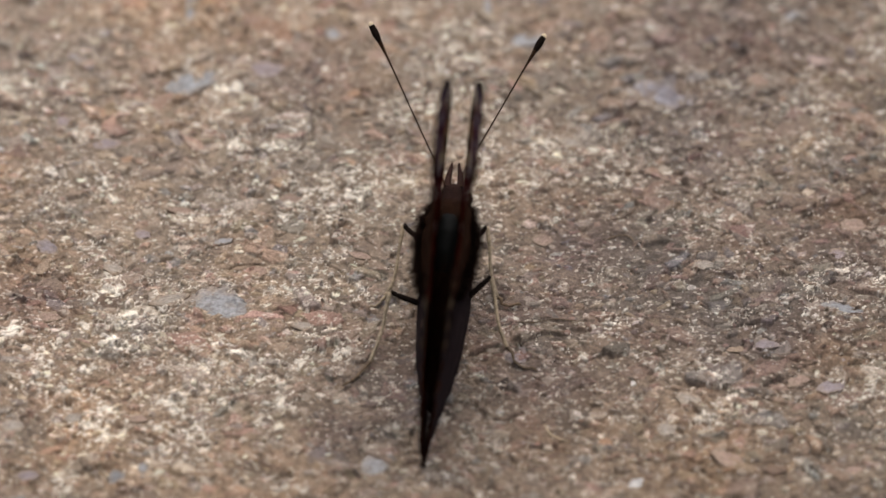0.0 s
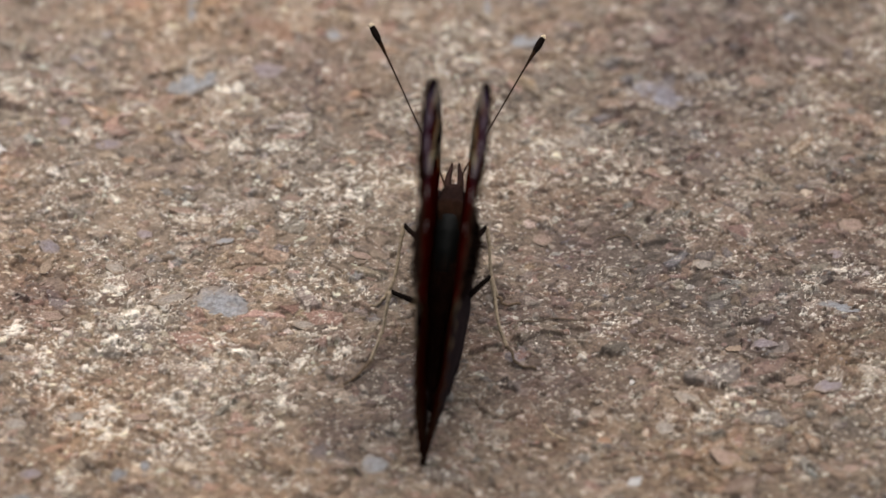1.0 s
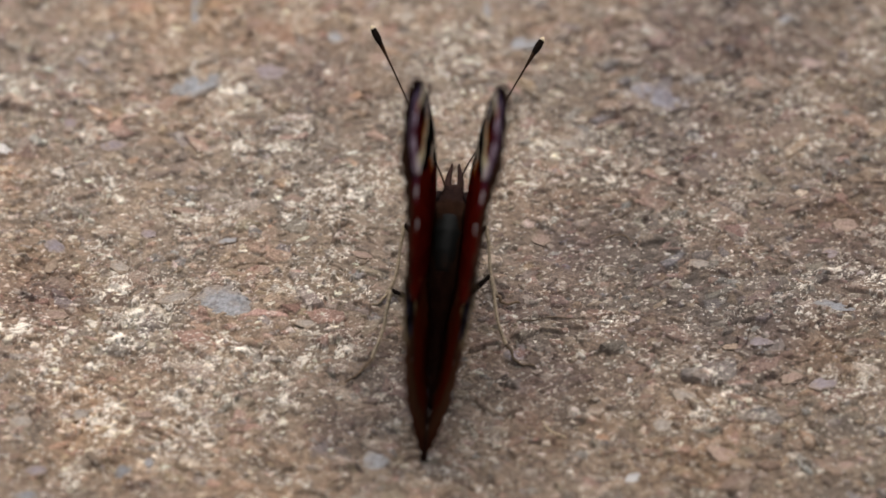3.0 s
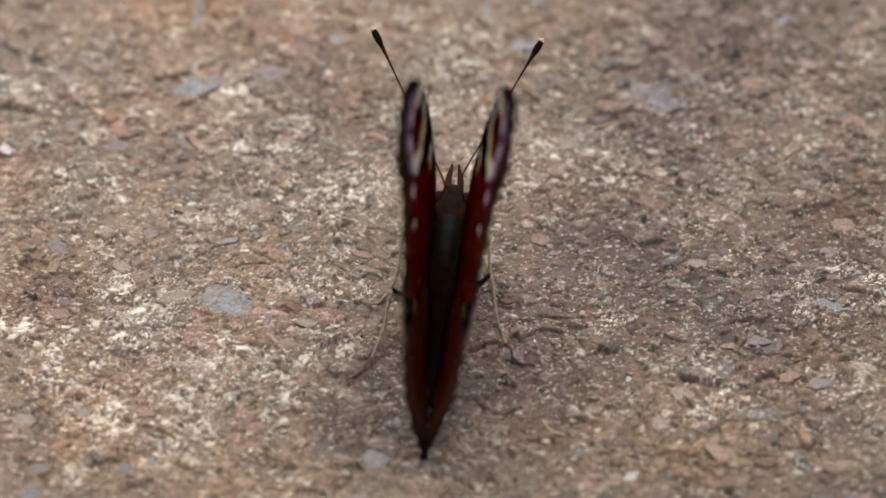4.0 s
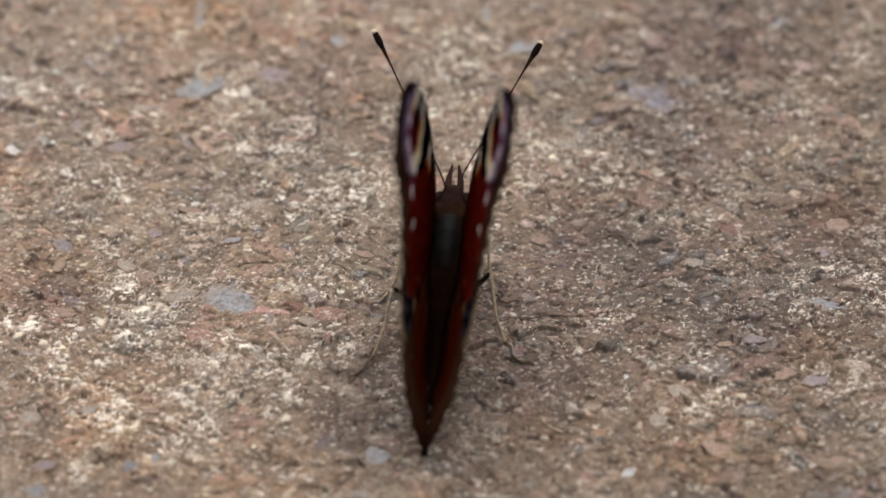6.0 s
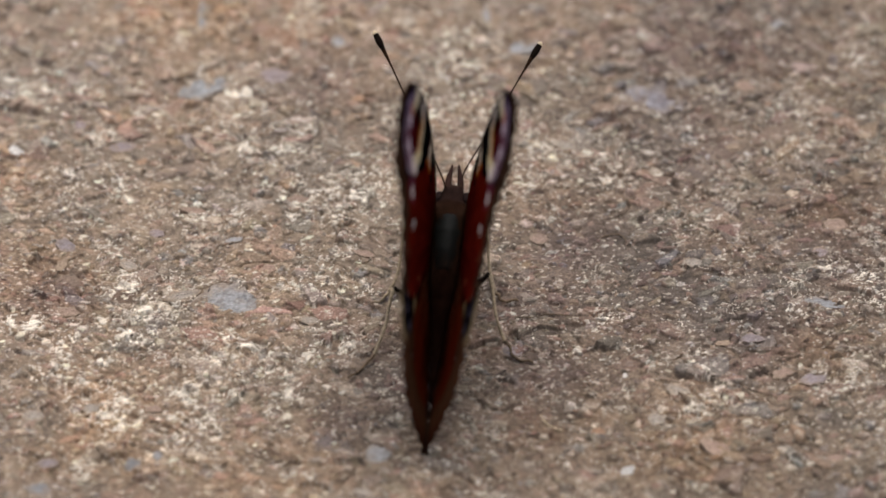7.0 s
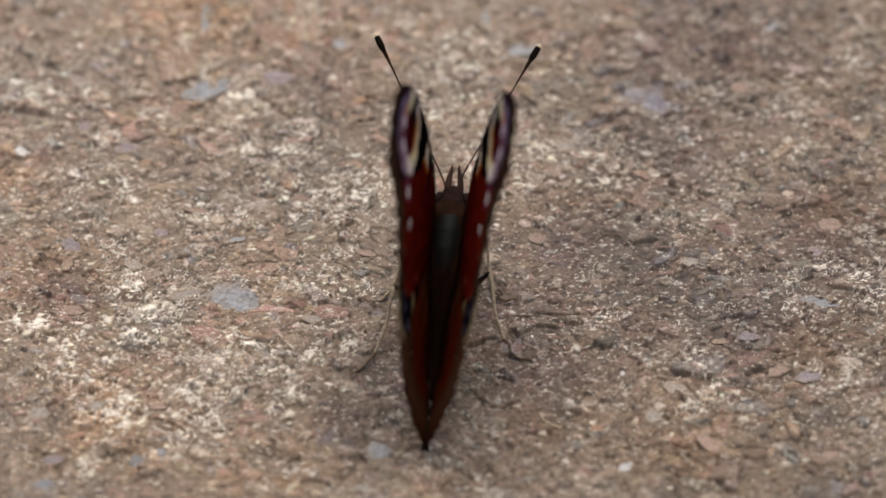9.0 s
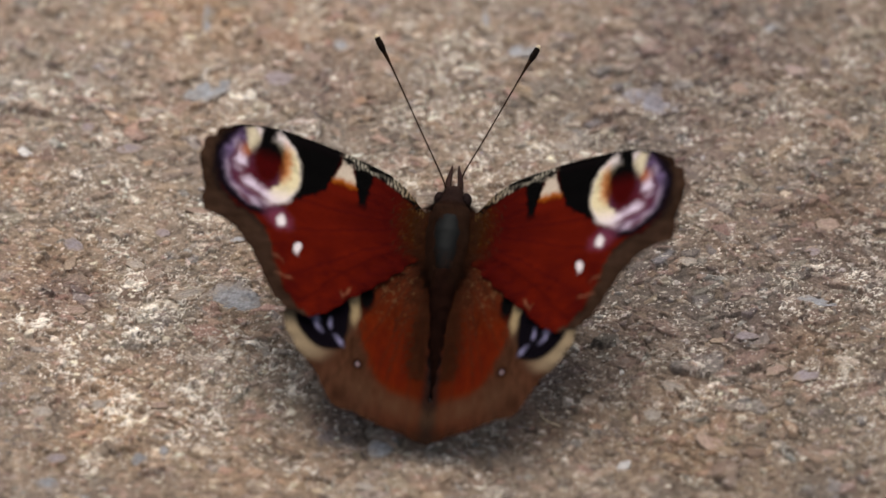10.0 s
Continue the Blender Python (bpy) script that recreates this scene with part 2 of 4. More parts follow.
# smaller gatherings of pale crumbs: x, y
CRUMBS = [(-50.3, -10.9), (-48.5, -12.8), (-42.2, -5.8), (-35.6, -10.9), (-34.8, -12.6), (-39.8, 10.3), (-32.0, 4.6), (-28.8, 5.3), (-26.0, 5.4),
         (-40.2, 1.5), (-45.4, 5.1), (-50.1, -15.7), (-45.9, -16.7), (-41.7, -18.5), (-42.3, -21.2), (-41.4, -24.2), (-32.4, -24.2), (-31.1, -27.4),
         (-28.9, -27.6), (-21.7, -18.3), (-24.3, -22.9), (-20.7, -26.5), (-39.3, -29.2), (-30.0, -30.3), (-44.4, -36.5), (-25.3, 27.4), (-23.1, 25.4),
         (-28.9, 21.3), (24.0, -16.7), (26.1, -18.5), (22.5, -23.8), (21.1, -25.8), (34.5, -24.2), (31.4, -26.5), (49.7, -22.4), (43.7, -8.3), (19.4,
         -12.4), (21.8, 12.3), (31.6, 20.3), (36.1, 28.4)]
SPRINKLES = [(54.3, 32.4), (45.2, 25.2), (-15.1, -14.6), (-13.0, -16.9), (-10.1, 8.7), (-13.0, 9.1), (-10.0, -6.5), (-15.6, -4.6), (10.4, 12.5),
         (12.7, 13.2), (1.2, 30.4), (3.7, 28.9), (-25.5, -15.7), (-24.7, -19.7), (-53.0, 25.9), (-45.5, 27.4), (-40.2, 27.9), (-18.8, 17.6), (13.9,
         4.6), (15.7, -17.4), (20.7, -10.9), (30.0, -12.3), (33.0, -18.3), (48.9, -2.5), (53.4, -3.9), (46.2, 18.1), (-5.9, 10.8), (-38.2, 23.5)]
PALE += [(x, y, 1.5) for x, y in CRUMBS + SPRINKLES]
OCHRE = [(-42, -31, 9.0), (-22, -37, 7.0), (30, -34, 8.0), (-50, -3, 6.0), (-34, 42, 8.0), (-55, 11, 4.4), (51, 6, 4.4), (17, -29, 4.4), (-21, 36, 4.4), (48, -17, 4.4)]
# dark places; those near (-8, -22) and (-12, -28) paint in the butterfly's shadow
DARK = [(9, -10, 5.0), (15, -9, 5.5), (-12, -28, 3.0), (-8, -22, 4.0), (26, -7, 8.8), (37, -12, 8.0), (18, 1, 6.6), (29, 18, 7.3), (-17, 29, 5.1), (12, -20, 6.6), (-5, -21, 6.6), (-49, -7, 4.4), (35, 36, 10.9), (50, 1, 9)]


# larger stones: tone, x, y, half widths, turn and how far they stand proud
KNOWN = [
    ("blue", -31.0, 28.3, 4.6, 2.9, 25, 0.2), ("mottled", 26.8, 26.1, 4.6, 2.4, -24, 0.3), ("blue", -26.6, -9.0, 4.6, 3.2, 10, 0.1),
    ("white", -54.5, 16.9, 1.15, 1.0, 0, 0.8), ("rust", -10.8, 26.3, 1.3, 0.9, 10, 0.4), ("blue", 10.0, 35.4, 3.4, 1.7, -8, 0.2),
    ("pink", 12.2, 2.3, 1.6, 1.2, 15, 0.35), ("grey", 15.8, 17.7, 2.0, 1.0, 0, 0.35), ("blue", -7.7, -33.3, 2.5, 1.8, 10, 0.25),
    ("slate", -38.0, -34.9, 1.3, 1.4, 0, 0.35), ("slate", -49.1, -39.2, 2.1, 1.2, 10, 0.35), ("grey", -50.4, -27.2, 1.8, 1.1, 0, 0.3),
]
KNOWN += [
    ("grey", -32.6, -8.0, 2.7, 0.9, 24, 0.5), ("grey", -37.2, -15.4, 2.2, 0.9, 5, 0.3), ("white", 22.6, -36.4, 1.1, 0.75, 0, 0.75),
    ("grey", 31.6, -2.3, 1.8, 1.0, 0, 0.3), ("blue", 48.0, -9.1, 3.8, 1.0, -10, 0.15), ("pink", 42.2, -20.6, 1.8, 1.0, 10, 0.4),
    ("grey", 26.3, -28.1, 1.6, 1.4, 0, 0.3), ("grey", 29.6, -23.9, 2.9, 1.2, -25, 0.3), ("violet", -47.6, 1.1, 1.8, 1.4, -20, 0.35),
    ("pink", -54.0, 31.2, 1.3, 1.2, 0, 0.4), ("tan", 37.3, 18.0, 1.3, 0.8, 0, 0.35), ("tan", -47.8, -2.3, 1.3, 1.0, 20, 0.5),
]
KNOWN += [
    ("blue", -34.9, -33.7, 0.8, 0.9, 0, 0.35), ("cream", -30.0, -33.7, 2.0, 0.9, -8, 0.2), ("cream", -4.4, 40.3, 1.5, 1.6, 0, 0.3),
    ("pink", -17.2, 34.3, 1.6, 1.4, 0, 0.35), ("blue", -13.5, 36.4, 1.4, 1.2, 0, 0.35), ("violet", -48.3, -35.0, 1.8, 0.9, 5, 0.4),
    ("cream", 27.1, 13.7, 0.9, 0.9, 0, 0.3), ("tan", 35.0, -15.5, 1.4, 0.7, 0, 0.35), ("grey", -43.3, -26.2, 1.4, 0.9, 0, 0.3),
    ("pink", -10.0, -0.6, 2.1, 0.9, -15, 0.35), ("cream", -28.8, 5.1, 1.5, 0.8, 0, 0.3),
]
KNOWN += [
    ("pink", 39, 28.4, 1.9, 1.2, 0, 0.2), ("cream", 44.4, 9.7, 1, 0.9, 0, 0.2), ("pink", 49.9, 4.6, 2.4, 1.5, 10, 0.1),
    ("violet", 47.6, -0.2, 1.5, 1, 10, 0.25), ("pink", -7.8, 32.9, 1.8, 1.3, 0, 0.15), ("pink", -35.6, -26.3, 1.5, 1.1, 0, 0.25),
    ("blue", -26.3, 1.7, 1.6, 0.8, 8, 0.25), ("pink", -31.3, 6.8, 2.6, 0.7, 0, 0.2), ("violet", -36.1, 3, 1.4, 1, 0, 0.15),
    ("pink", -21.9, -3.3, 1.6, 1.1, 10, 0.15), ("pink", -18.3, 8.7, 1.9, 1.1, -10, 0.2), ("violet", -41.3, 17.9, 2.6, 1.1, 0, 0.1),
]
KNOWN += [
    ("violet", -46.6, 21.5, 1.3, 1, 0, 0.15), ("violet", -22, 30.6, 3.6, 2, 0, 0.05), ("violet", 20.6, 31.2, 2.2, 0.8, -10, 0.1),
    ("pink", 48.2, -34.1, 1.8, 0.9, 8, 0.2), ("pink", 33.6, -32.8, 3, 1.8, -20, 0.1), ("rust", 19.1, -30.1, 1.5, 0.9, 0, 0.15),
    ("white", 22.6, -20.6, 0.38, 0.55, 0, 0.35), ("violet", 8.7, -16.7, 1.9, 1.5, -10, 0.3), ("grey", -39.5, -2.5, 1.7, 1, 0, 0.25),
    ("pink", -46.9, -10.5, 2, 0.8, 0, 0.25), ("grey", -16.6, -11.9, 1.6, 0.9, 10, 0.2), ("grey", -9.7, -39.7, 1.8, 1, 0, 0.2),
]
KNOWN += [
    ("violet", 46, -21.5, 2.4, 1.4, 0, 0.05), ("blue", 43.7, 39.4, 1.8, 1.2, 0, 0.1), ("pink", 49.6, 24.5, 2.4, 0.9, 0, 0.1),
    ("violet", 38.3, -14.6, 2.6, 1.1, -8, 0.15),
]
KNOWN += [("blue", -31.4, 40.9, 0.8, 3.4, 0, 0.15), ("blue", 5.7, 40.9, 0.7, 3.4, 0, 0.15)]
# open cracks, as lines through x, y
CRACKS = [[(-19.8, 13.2), (-18.7, 10.8), (-16.4, 8.1), (-13.3, 6.8), (-10.1, 6.2)],
          [(-47.9, -3.3), (-47.1, -1.8), (-45.5, -0.6)],
          [(-34.4, -9.8), (-31.6, -9.1), (-30.1, -6.7), (-27.3, -5.8)],
          [(-23.4, -5.8), (-21.2, -4.6), (-19.1, -3.3), (-18.1, -2.5)],
          [(-14.9, -9.5), (-13.5, -7.7), (-12.4, -6.1)],
          [(36.6, -14.4), (39.3, -16.7), (43.0, -17.4)],
          [(31.1, -11.7), (33.9, -12.0), (37.4, -11.5)],
          [(3.9, -24.2), (6.7, -26.9), (9.4, -25.6)],
          [(39.2, -19.7), (41.9, -21.2), (44.0, -20.6)]]


def patches(x, y, spots):
    out = np.zeros_like(x)
    for cx, cy, r in spots:
        out = np.maximum(out, np.exp(-((x - cx) ** 2 + (y - cy) ** 2) / (1.6 * r * r)))
    return out


def relief(x, y):
    """The height of the bare surface in mm."""
    z = 0.55 * layered(x, y, 17, 3, 2) + 0.30 * layered(x, y, 5, 11, 2)
    z = z + 0.16 * layered(x, y, 1.5, 21, 2) + 0.05 * lattice(x / 0.45, y / 0.45, 31)
    crack = np.abs(layered(x + 2 * lattice(x / 4, y / 4, 8), y, 6.5, 41, 3, 0.6))
    return z - 0.45 * (1 - step(0.0, 0.06, crack)) * step(-0.1, 0.3, layered(x, y, 9, 55, 2))


def build_ground():
    def axis(lo, hi):
        core = np.arange(lo, hi + CELL / 2, CELL)
        far = np.cumsum(CELL * 1.28 ** np.arange(1, 47))
        return np.r_[lo - far[::-1], core, hi + far], len(far)

    xs, pad = axis(WEST, EAST)
    ys, _ = axis(SOUTH, NORTH)
    X, Y = (g.ravel() for g in np.meshgrid(xs, ys))
    near = 1 - step(68, 84, np.hypot(X, Y - 4))
    Z = relief(X, Y) * near
    # the cement between the grains, mottled
    n1, n2, n3 = layered(X, Y, 7, 101, 3), layered(X, Y, 1.6, 111, 3, 0.6), lattice(X / 0.5, Y / 0.5, 121)
    col = np.tile(np.array([0.205, 0.155, 0.115]), (len(X), 1))
    col = blend(col, (0.245, 0.187, 0.137), step(0.0, 0.45, n1) * 0.7)
    col = blend(col, (0.150, 0.122, 0.098), step(0.0, 0.45, -n1) * 0.8)
    col *= (1 + 0.34 * n2 + 0.25 * n3)[:, None]
    H, W = len(ys), len(xs)
    Zg, Cg = Z.reshape(H, W), col.reshape(H, W, 3)
    places = np.arange(H * W).reshape(H, W)

    def spot_of(i0, i1, j0, j1):
        return places[j0:j1 + 1, i0:i1 + 1]

    # grains pressed into it
    rng = np.random.default_rng(5)
    tones = np.array([(0.265, 0.20, 0.145), (0.295, 0.197, 0.155), (0.215, 0.180, 0.15), (0.145, 0.105, 0.08), (0.46, 0.385, 0.305),
                      (0.215, 0.202, 0.19), (0.075, 0.056, 0.046), (0.30, 0.205, 0.14), (0.60, 0.555, 0.46)])
    odds = np.array([0.33, 0.15, 0.20, 0.10, 0.10, 0.06, 0.03, 0.03, 0.0])
    count = 15800
    px, py = rng.uniform(WEST, EAST, count), rng.uniform(SOUTH, NORTH, count)
    size = np.clip(rng.lognormal(-0.85, 0.60, count), 0.22, 2.6)
    plates = 2200
    size[:plates] = np.clip(rng.lognormal(0.02, 0.42, plates), 0.55, 2.6)
    # worn plates come last, over the finer grit
    order = np.r_[plates + np.argsort(-size[plates:]), np.arange(plates)]
    kind = rng.choice(len(tones), count, p=odds / odds.sum())
    kind[:plates] = rng.choice([0, 1, 2, 3, 5, 7], plates, p=[0.3, 0.24, 0.24, 0.12, 0.07, 0.03])
    # and then small crisp chips, pale ones thickest where the flecks gather
    extra = 9500
    ex, ey = rng.uniform(WEST, EAST, extra), rng.uniform(SOUTH, NORTH, extra)
    dense = 0.22 + 0.9 * patches(ex, ey, PALE) + 0.25 * step(0.0, 0.5, layered(ex, ey, 6, 221, 3)) - 0.10 * step(0, 30, ex)
    keep = rng.uniform(0, 1, extra) < dense
    ex, ey = ex[keep], ey[keep]
    px, py = np.r_[px, ex], np.r_[py, ey]
    size = np.r_[size, np.clip(rng.lognormal(-1.25, 0.42, len(ex)), 0.16, 0.75)]
    kind = np.r_[kind, np.where(rng.uniform(0, 1, len(ex)) < 0.86, 8, 6)]
    order = np.r_[order, np.arange(count, len(size))]
    # some stretches are worn smoother
    worn = 0.25 + 0.75 * step(-0.25, 0.25, layered(px, py, 11, 251, 2))
    for i in order:
        a = size[i]
        b, turn, m = a * rng.uniform(0.28, 0.75), rng.normal(0, 0.45), a * 1.25 + CELL
        i0, i1 = (int((px[i] + s * m - WEST) / CELL) + pad for s in (-1, 1))
        j0, j1 = (int((py[i] + s * m - SOUTH) / CELL) + pad for s in (-1, 1))
        gx, gy = np.meshgrid(xs[i0:i1 + 1] - px[i], ys[j0:j1 + 1] - py[i])
        u, v = (gx * math.cos(turn) + gy * math.sin(turn)) / a, (gy * math.cos(turn) - gx * math.sin(turn)) / b
        # a many-sided chip
        d = np.zeros_like(u)
        sides = rng.integers(3, 6) if i < plates else rng.integers(4, 7)
        for k in range(sides):
            w = (k + rng.uniform(-0.35, 0.35)) * 2 * math.pi / sides
            d = np.maximum(d, (u * math.cos(w) + v * math.sin(w)) / rng.uniform(0.55, 1.05))
        d = d + 0.09 * n2[spot_of(i0, i1, j0, j1)] + 0.07 * n3[spot_of(i0, i1, j0, j1)]
        zc = Zg[(j0 + j1) // 2, (i0 + i1) // 2]
        rise = rng.uniform(0.0, 0.42) * min(a, 0.9) * (0.65 * worn[i] if i < plates else 1.0 if i < count else 0.8)
        tilt = rng.normal(0, 0.20, 2) - np.array([0.0, 0.06])
        part_z = Zg[j0:j1 + 1, i0:i1 + 1]
        mask = 1 - step(0.86, 1.08, d)
        target = zc + rise + np.clip(tilt[0] * gx + tilt[1] * gy, -0.4, 0.4) - 0.05 * d * d
        if i < plates:
            target += 0.2 * (part_z - np.mean(part_z))
        part_z += (target - part_z) * mask
        # the joint, open on the side where the chip has lifted
        way = rng.uniform(0, 2 * math.pi)
        open_side = 0.15 + 0.85 * step(-0.1, 0.7, (u * math.cos(way) + v * math.sin(way)) / (np.hypot(u, v) + 0.05))
        part_z -= (0.26 * worn[i] if i < plates else 0.24 if i < count else 0.14) * open_side * np.exp(-((d - 1.1) / 0.13) ** 2) * min(a, 0.8)
        shade = tones[kind[i]] * rng.uniform(0.80, 1.24) * rng.uniform(0.95, 1.05, 3)
        part_c = Cg[j0:j1 + 1, i0:i1 + 1]
        part_c += (shade - part_c) * (mask * (worn[i] * rng.uniform(0.5, 0.95) if i < plates else rng.uniform(0.45, 0.95) if i < count else rng.uniform(0.7, 1.0)))[..., None]
    Z, col = Zg.ravel(), Cg.reshape(-1, 3)
    # beds for the larger stones
    for _, cx, cy, a, b, turn, _ in KNOWN:
        c, sn = math.cos(radians(turn)), math.sin(radians(turn))
        u, v = (X - cx) * c + (Y - cy) * sn, (Y - cy) * c - (X - cx) * sn
        bed = 1 - step(0.45, 0.85, np.sqrt((u / a) ** 2 + (v / b) ** 2) + 0.30 * n2)
        Z = Z - 0.42 * bed
    for line in CRACKS:
        pts = curve_through(line, 40, closed=False)
        (x0, y0), (x1, y1) = pts.min(0) - 1.5, pts.max(0) + 1.5
        hit = np.flatnonzero((X > x0) & (X < x1) & (Y > y0) & (Y < y1))
        wx, wy = X[hit] + 0.25 * n2[hit], Y[hit] + 0.25 * n3[hit]
        gap = np.min(np.hypot(wx[:, None] - pts[:, 0], wy[:, None] - pts[:, 1]), axis=1)
        above = wy > np.interp(wx, pts[np.argsort(pts[:, 0]), 0], pts[np.argsort(pts[:, 0]), 1])
        Z[hit] += 0.18 * np.exp(-(gap / 0.6) ** 2) * above - 0.32 * np.exp(-(gap / 0.17) ** 2)
    # the whole slab gets darker to the east and lighter to the north
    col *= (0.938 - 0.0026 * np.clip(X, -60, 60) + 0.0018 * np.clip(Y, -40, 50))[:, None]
    # ochre stains, dark worn places, painted shade by the tail, crusts of pale flecks
    tide = layered(X, Y, 12, 141, 3)
    col = blend(col, col * np.array([1.04, 1.0, 0.97]), step(0.05, 0.4, tide))
    col = blend(col, col * np.array([0.90, 0.915, 0.93]), step(0.05, 0.4, -tide))
    col = blend(col, col * np.array([1.13, 1.0, 0.87]), patches(X, Y, OCHRE) * (0.75 + 0.5 * n1))
    dark = np.clip(patches(X, Y, DARK) * (0.85 + 0.7 * n1), 0, 1)
    col = blend(col, col * np.array([0.62, 0.605, 0.68]), dark)
    crust = np.abs(layered(X + 0.4 * lattice(X / 0.8, Y / 0.8, 71), Y * 1.15, 1.05, 201, 3, 0.7))
    thick = patches(X, Y, PALE) * (0.7 + 0.7 * layered(X, Y, 3.0, 211, 2))
    broad = step(0.0, 0.55, layered(X, Y, 6, 221, 3)) * 0.48 * (1 - 0.5 * step(-5, 25, X))
    want = np.clip(thick * 0.75 + broad, 0, 1)
    blot = step(0.29, 0.36, layered(X * 0.8, Y * 1.2, 1.5, 241, 3, 0.6)) * step(0.25, 0.6, want)
    pale = np.maximum(0.9 * blot, 1 - step(-0.025, 0.025, crust - 0.105 * want)) * step(0.05, 0.3, want) * step(-0.5, 0.1, layered(X, Y, 1.2, 231, 2))
    col = blend(col, np.array([0.80, 0.73, 0.62]) * (1 + 0.25 * n3)[:, None], pale * 0.8)
    Z = Z + 0.10 * pale * near
    col = blend(col, np.array([0.225, 0.171, 0.128]), 1 - near)
    # glints of mica, painted into the colour as bright specks
    sparks = rng.choice(np.flatnonzero(near > 0.9), 1500, replace=False)
    col[sparks] = np.array([0.7, 0.66, 0.6])
    quads = np.arange(H * W).reshape(H, W)
    quads = np.stack([quads[:-1, :-1], quads[:-1, 1:], quads[1:, 1:], quads[1:, :-1]], -1).reshape(-1, 4)
    mesh = grid_mesh("ground", np.c_[X, Y, Z] * MM, quads)
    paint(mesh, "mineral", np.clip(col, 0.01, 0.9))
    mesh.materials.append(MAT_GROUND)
    ob = new("ground", mesh)
    tagged(ob, "worn brown concrete slab full of grit and pale flecks", "ground", kind="structure")
    return ob


ground = build_ground()


def height_at(x, y):
    return float(relief(np.array([x]), np.array([y]))[0])


# ---- the butterfly ----
# body space: x to its right, y forward along the body, z up; millimetres, with the wing roots near the origin
PITCH, ROLL, YAW = 16.0, -2.52, -5.76
SEAT = (0.00088, -0.00459, 0.0095)
butterfly = new("butterfly")
butterfly.matrix_basis = pose(SEAT[0], SEAT[1], 0.0, 0, 0, YAW)
tagged(butterfly, "peacock butterfly with red eyespotted wings resting on concrete", "butterfly")
BODY = pose(0, 0, SEAT[2]) @ pose(0, 0, 0, PITCH) @ pose(0, 0, 0, 0, ROLL)


def on_body(ob):
    ob.matrix_basis = BODY
    return ob


# wing plans: distance from the hinge and place along the body
FORE = [(0.2, 0.3), (2.3, 1.0), (4.3, 2.5), (7.0, 3.9), (10.4, 4.6), (15.2, 4.95), (19.8, 5.1), (24.0, 5.1), (28.0, 4.5), (30.4, 3.6), (32.4, 2.1),
        (33.6, 0.0), (33.6, -2.2), (32.9, -4.8), (32.7, -6.8), (32.4, -8.2), (30.8, -8.5), (28.8, -9.0), (27.0, -10.2), (25.3, -11.9)]
FORE += [(23.9, -14.0), (22.3, -16.5), (20.3, -17.9), (18.2, -18.5), (16.4, -18.4), (13.8, -16.8), (10.8, -14.0), (8.0, -11.6), (4.5, -8.2), (1.2, -4.2)]
HIND = [(-0.3, -2.0), (2.5, -1.6), (7.0, -4.0), (12.0, -8.0), (16.5, -13.0), (19.2, -17.2), (19.3, -19.6), (18.4, -21.2), (16.8, -23.2), (14.8, -24.9),
        (13.4, -26.9), (12.0, -29.0), (10.2, -29.2), (8.0, -29.5), (5.8, -30.2), (2.9, -30.5), (1.0, -31.0), (-1.1, -31.2), (-1.0, -27.0), (-0.1, -18.0)]
HIND += [(0.1, -9.0)]
RED, MAROON, BLACK = np.array([0.058, 0.0040, 0.0006]), np.array([0.028, 0.0020, 0.0006]), np.array([0.0022, 0.0017, 0.0018])
BROWN, CREAM, LILAC = np.array([0.034, 0.0178, 0.0112]), np.array([0.53, 0.45, 0.27]), np.array([0.078, 0.048, 0.092])
WHITE, ORANGE, GOLD = np.array([0.58, 0.52, 0.51]), np.array([0.36, 0.10, 0.012]), np.array([0.075, 0.040, 0.012])


def ellipse(r, a, cr, ca, w, h, turn=0.0):
    """0 at the middle, 1 on the rim."""
    c, s = math.cos(radians(turn)), math.sin(radians(turn))
    u, v = (r - cr) * c + (a - ca) * s, (a - ca) * c - (r - cr) * s
    return np.sqrt((u / w) ** 2 + (v / h) ** 2)


def spot(r, a, cr, ca, w, h, turn=0.0, soft=0.25):
    return 1 - step(1 - soft, 1 + soft, ellipse(r, a, cr, ca, w, h, turn))


def veins(r, a, angles, width):
    """Fine lines that fan out from the wing's root."""
    ang, rad = np.degrees(np.arctan2(a + 1.0, r + 1.0)), np.hypot(r, a)
    out = np.zeros_like(r)
    for k, v in enumerate(angles):
        d = np.abs(ang - v - 2.5 * np.sin(rad / 9 + k)) * rad * math.pi / 180
        out = np.maximum(out, 1 - step(0.3 * width, width, d))
    return out * step(4, 9, rad)


# the inner line of the forewing's border
EDGE_A = [-18.6, -17.6, -16.4, -14.2, -11.0, -8.6, -7.2, -6.3, -5.0, -2.8, 1.4, 6.0]
EDGE_R = [17.0, 18.4, 20.0, 21.5, 22.9, 24.0, 25.8, 28.8, 30.2, 31.3, 31.2, 28.6]


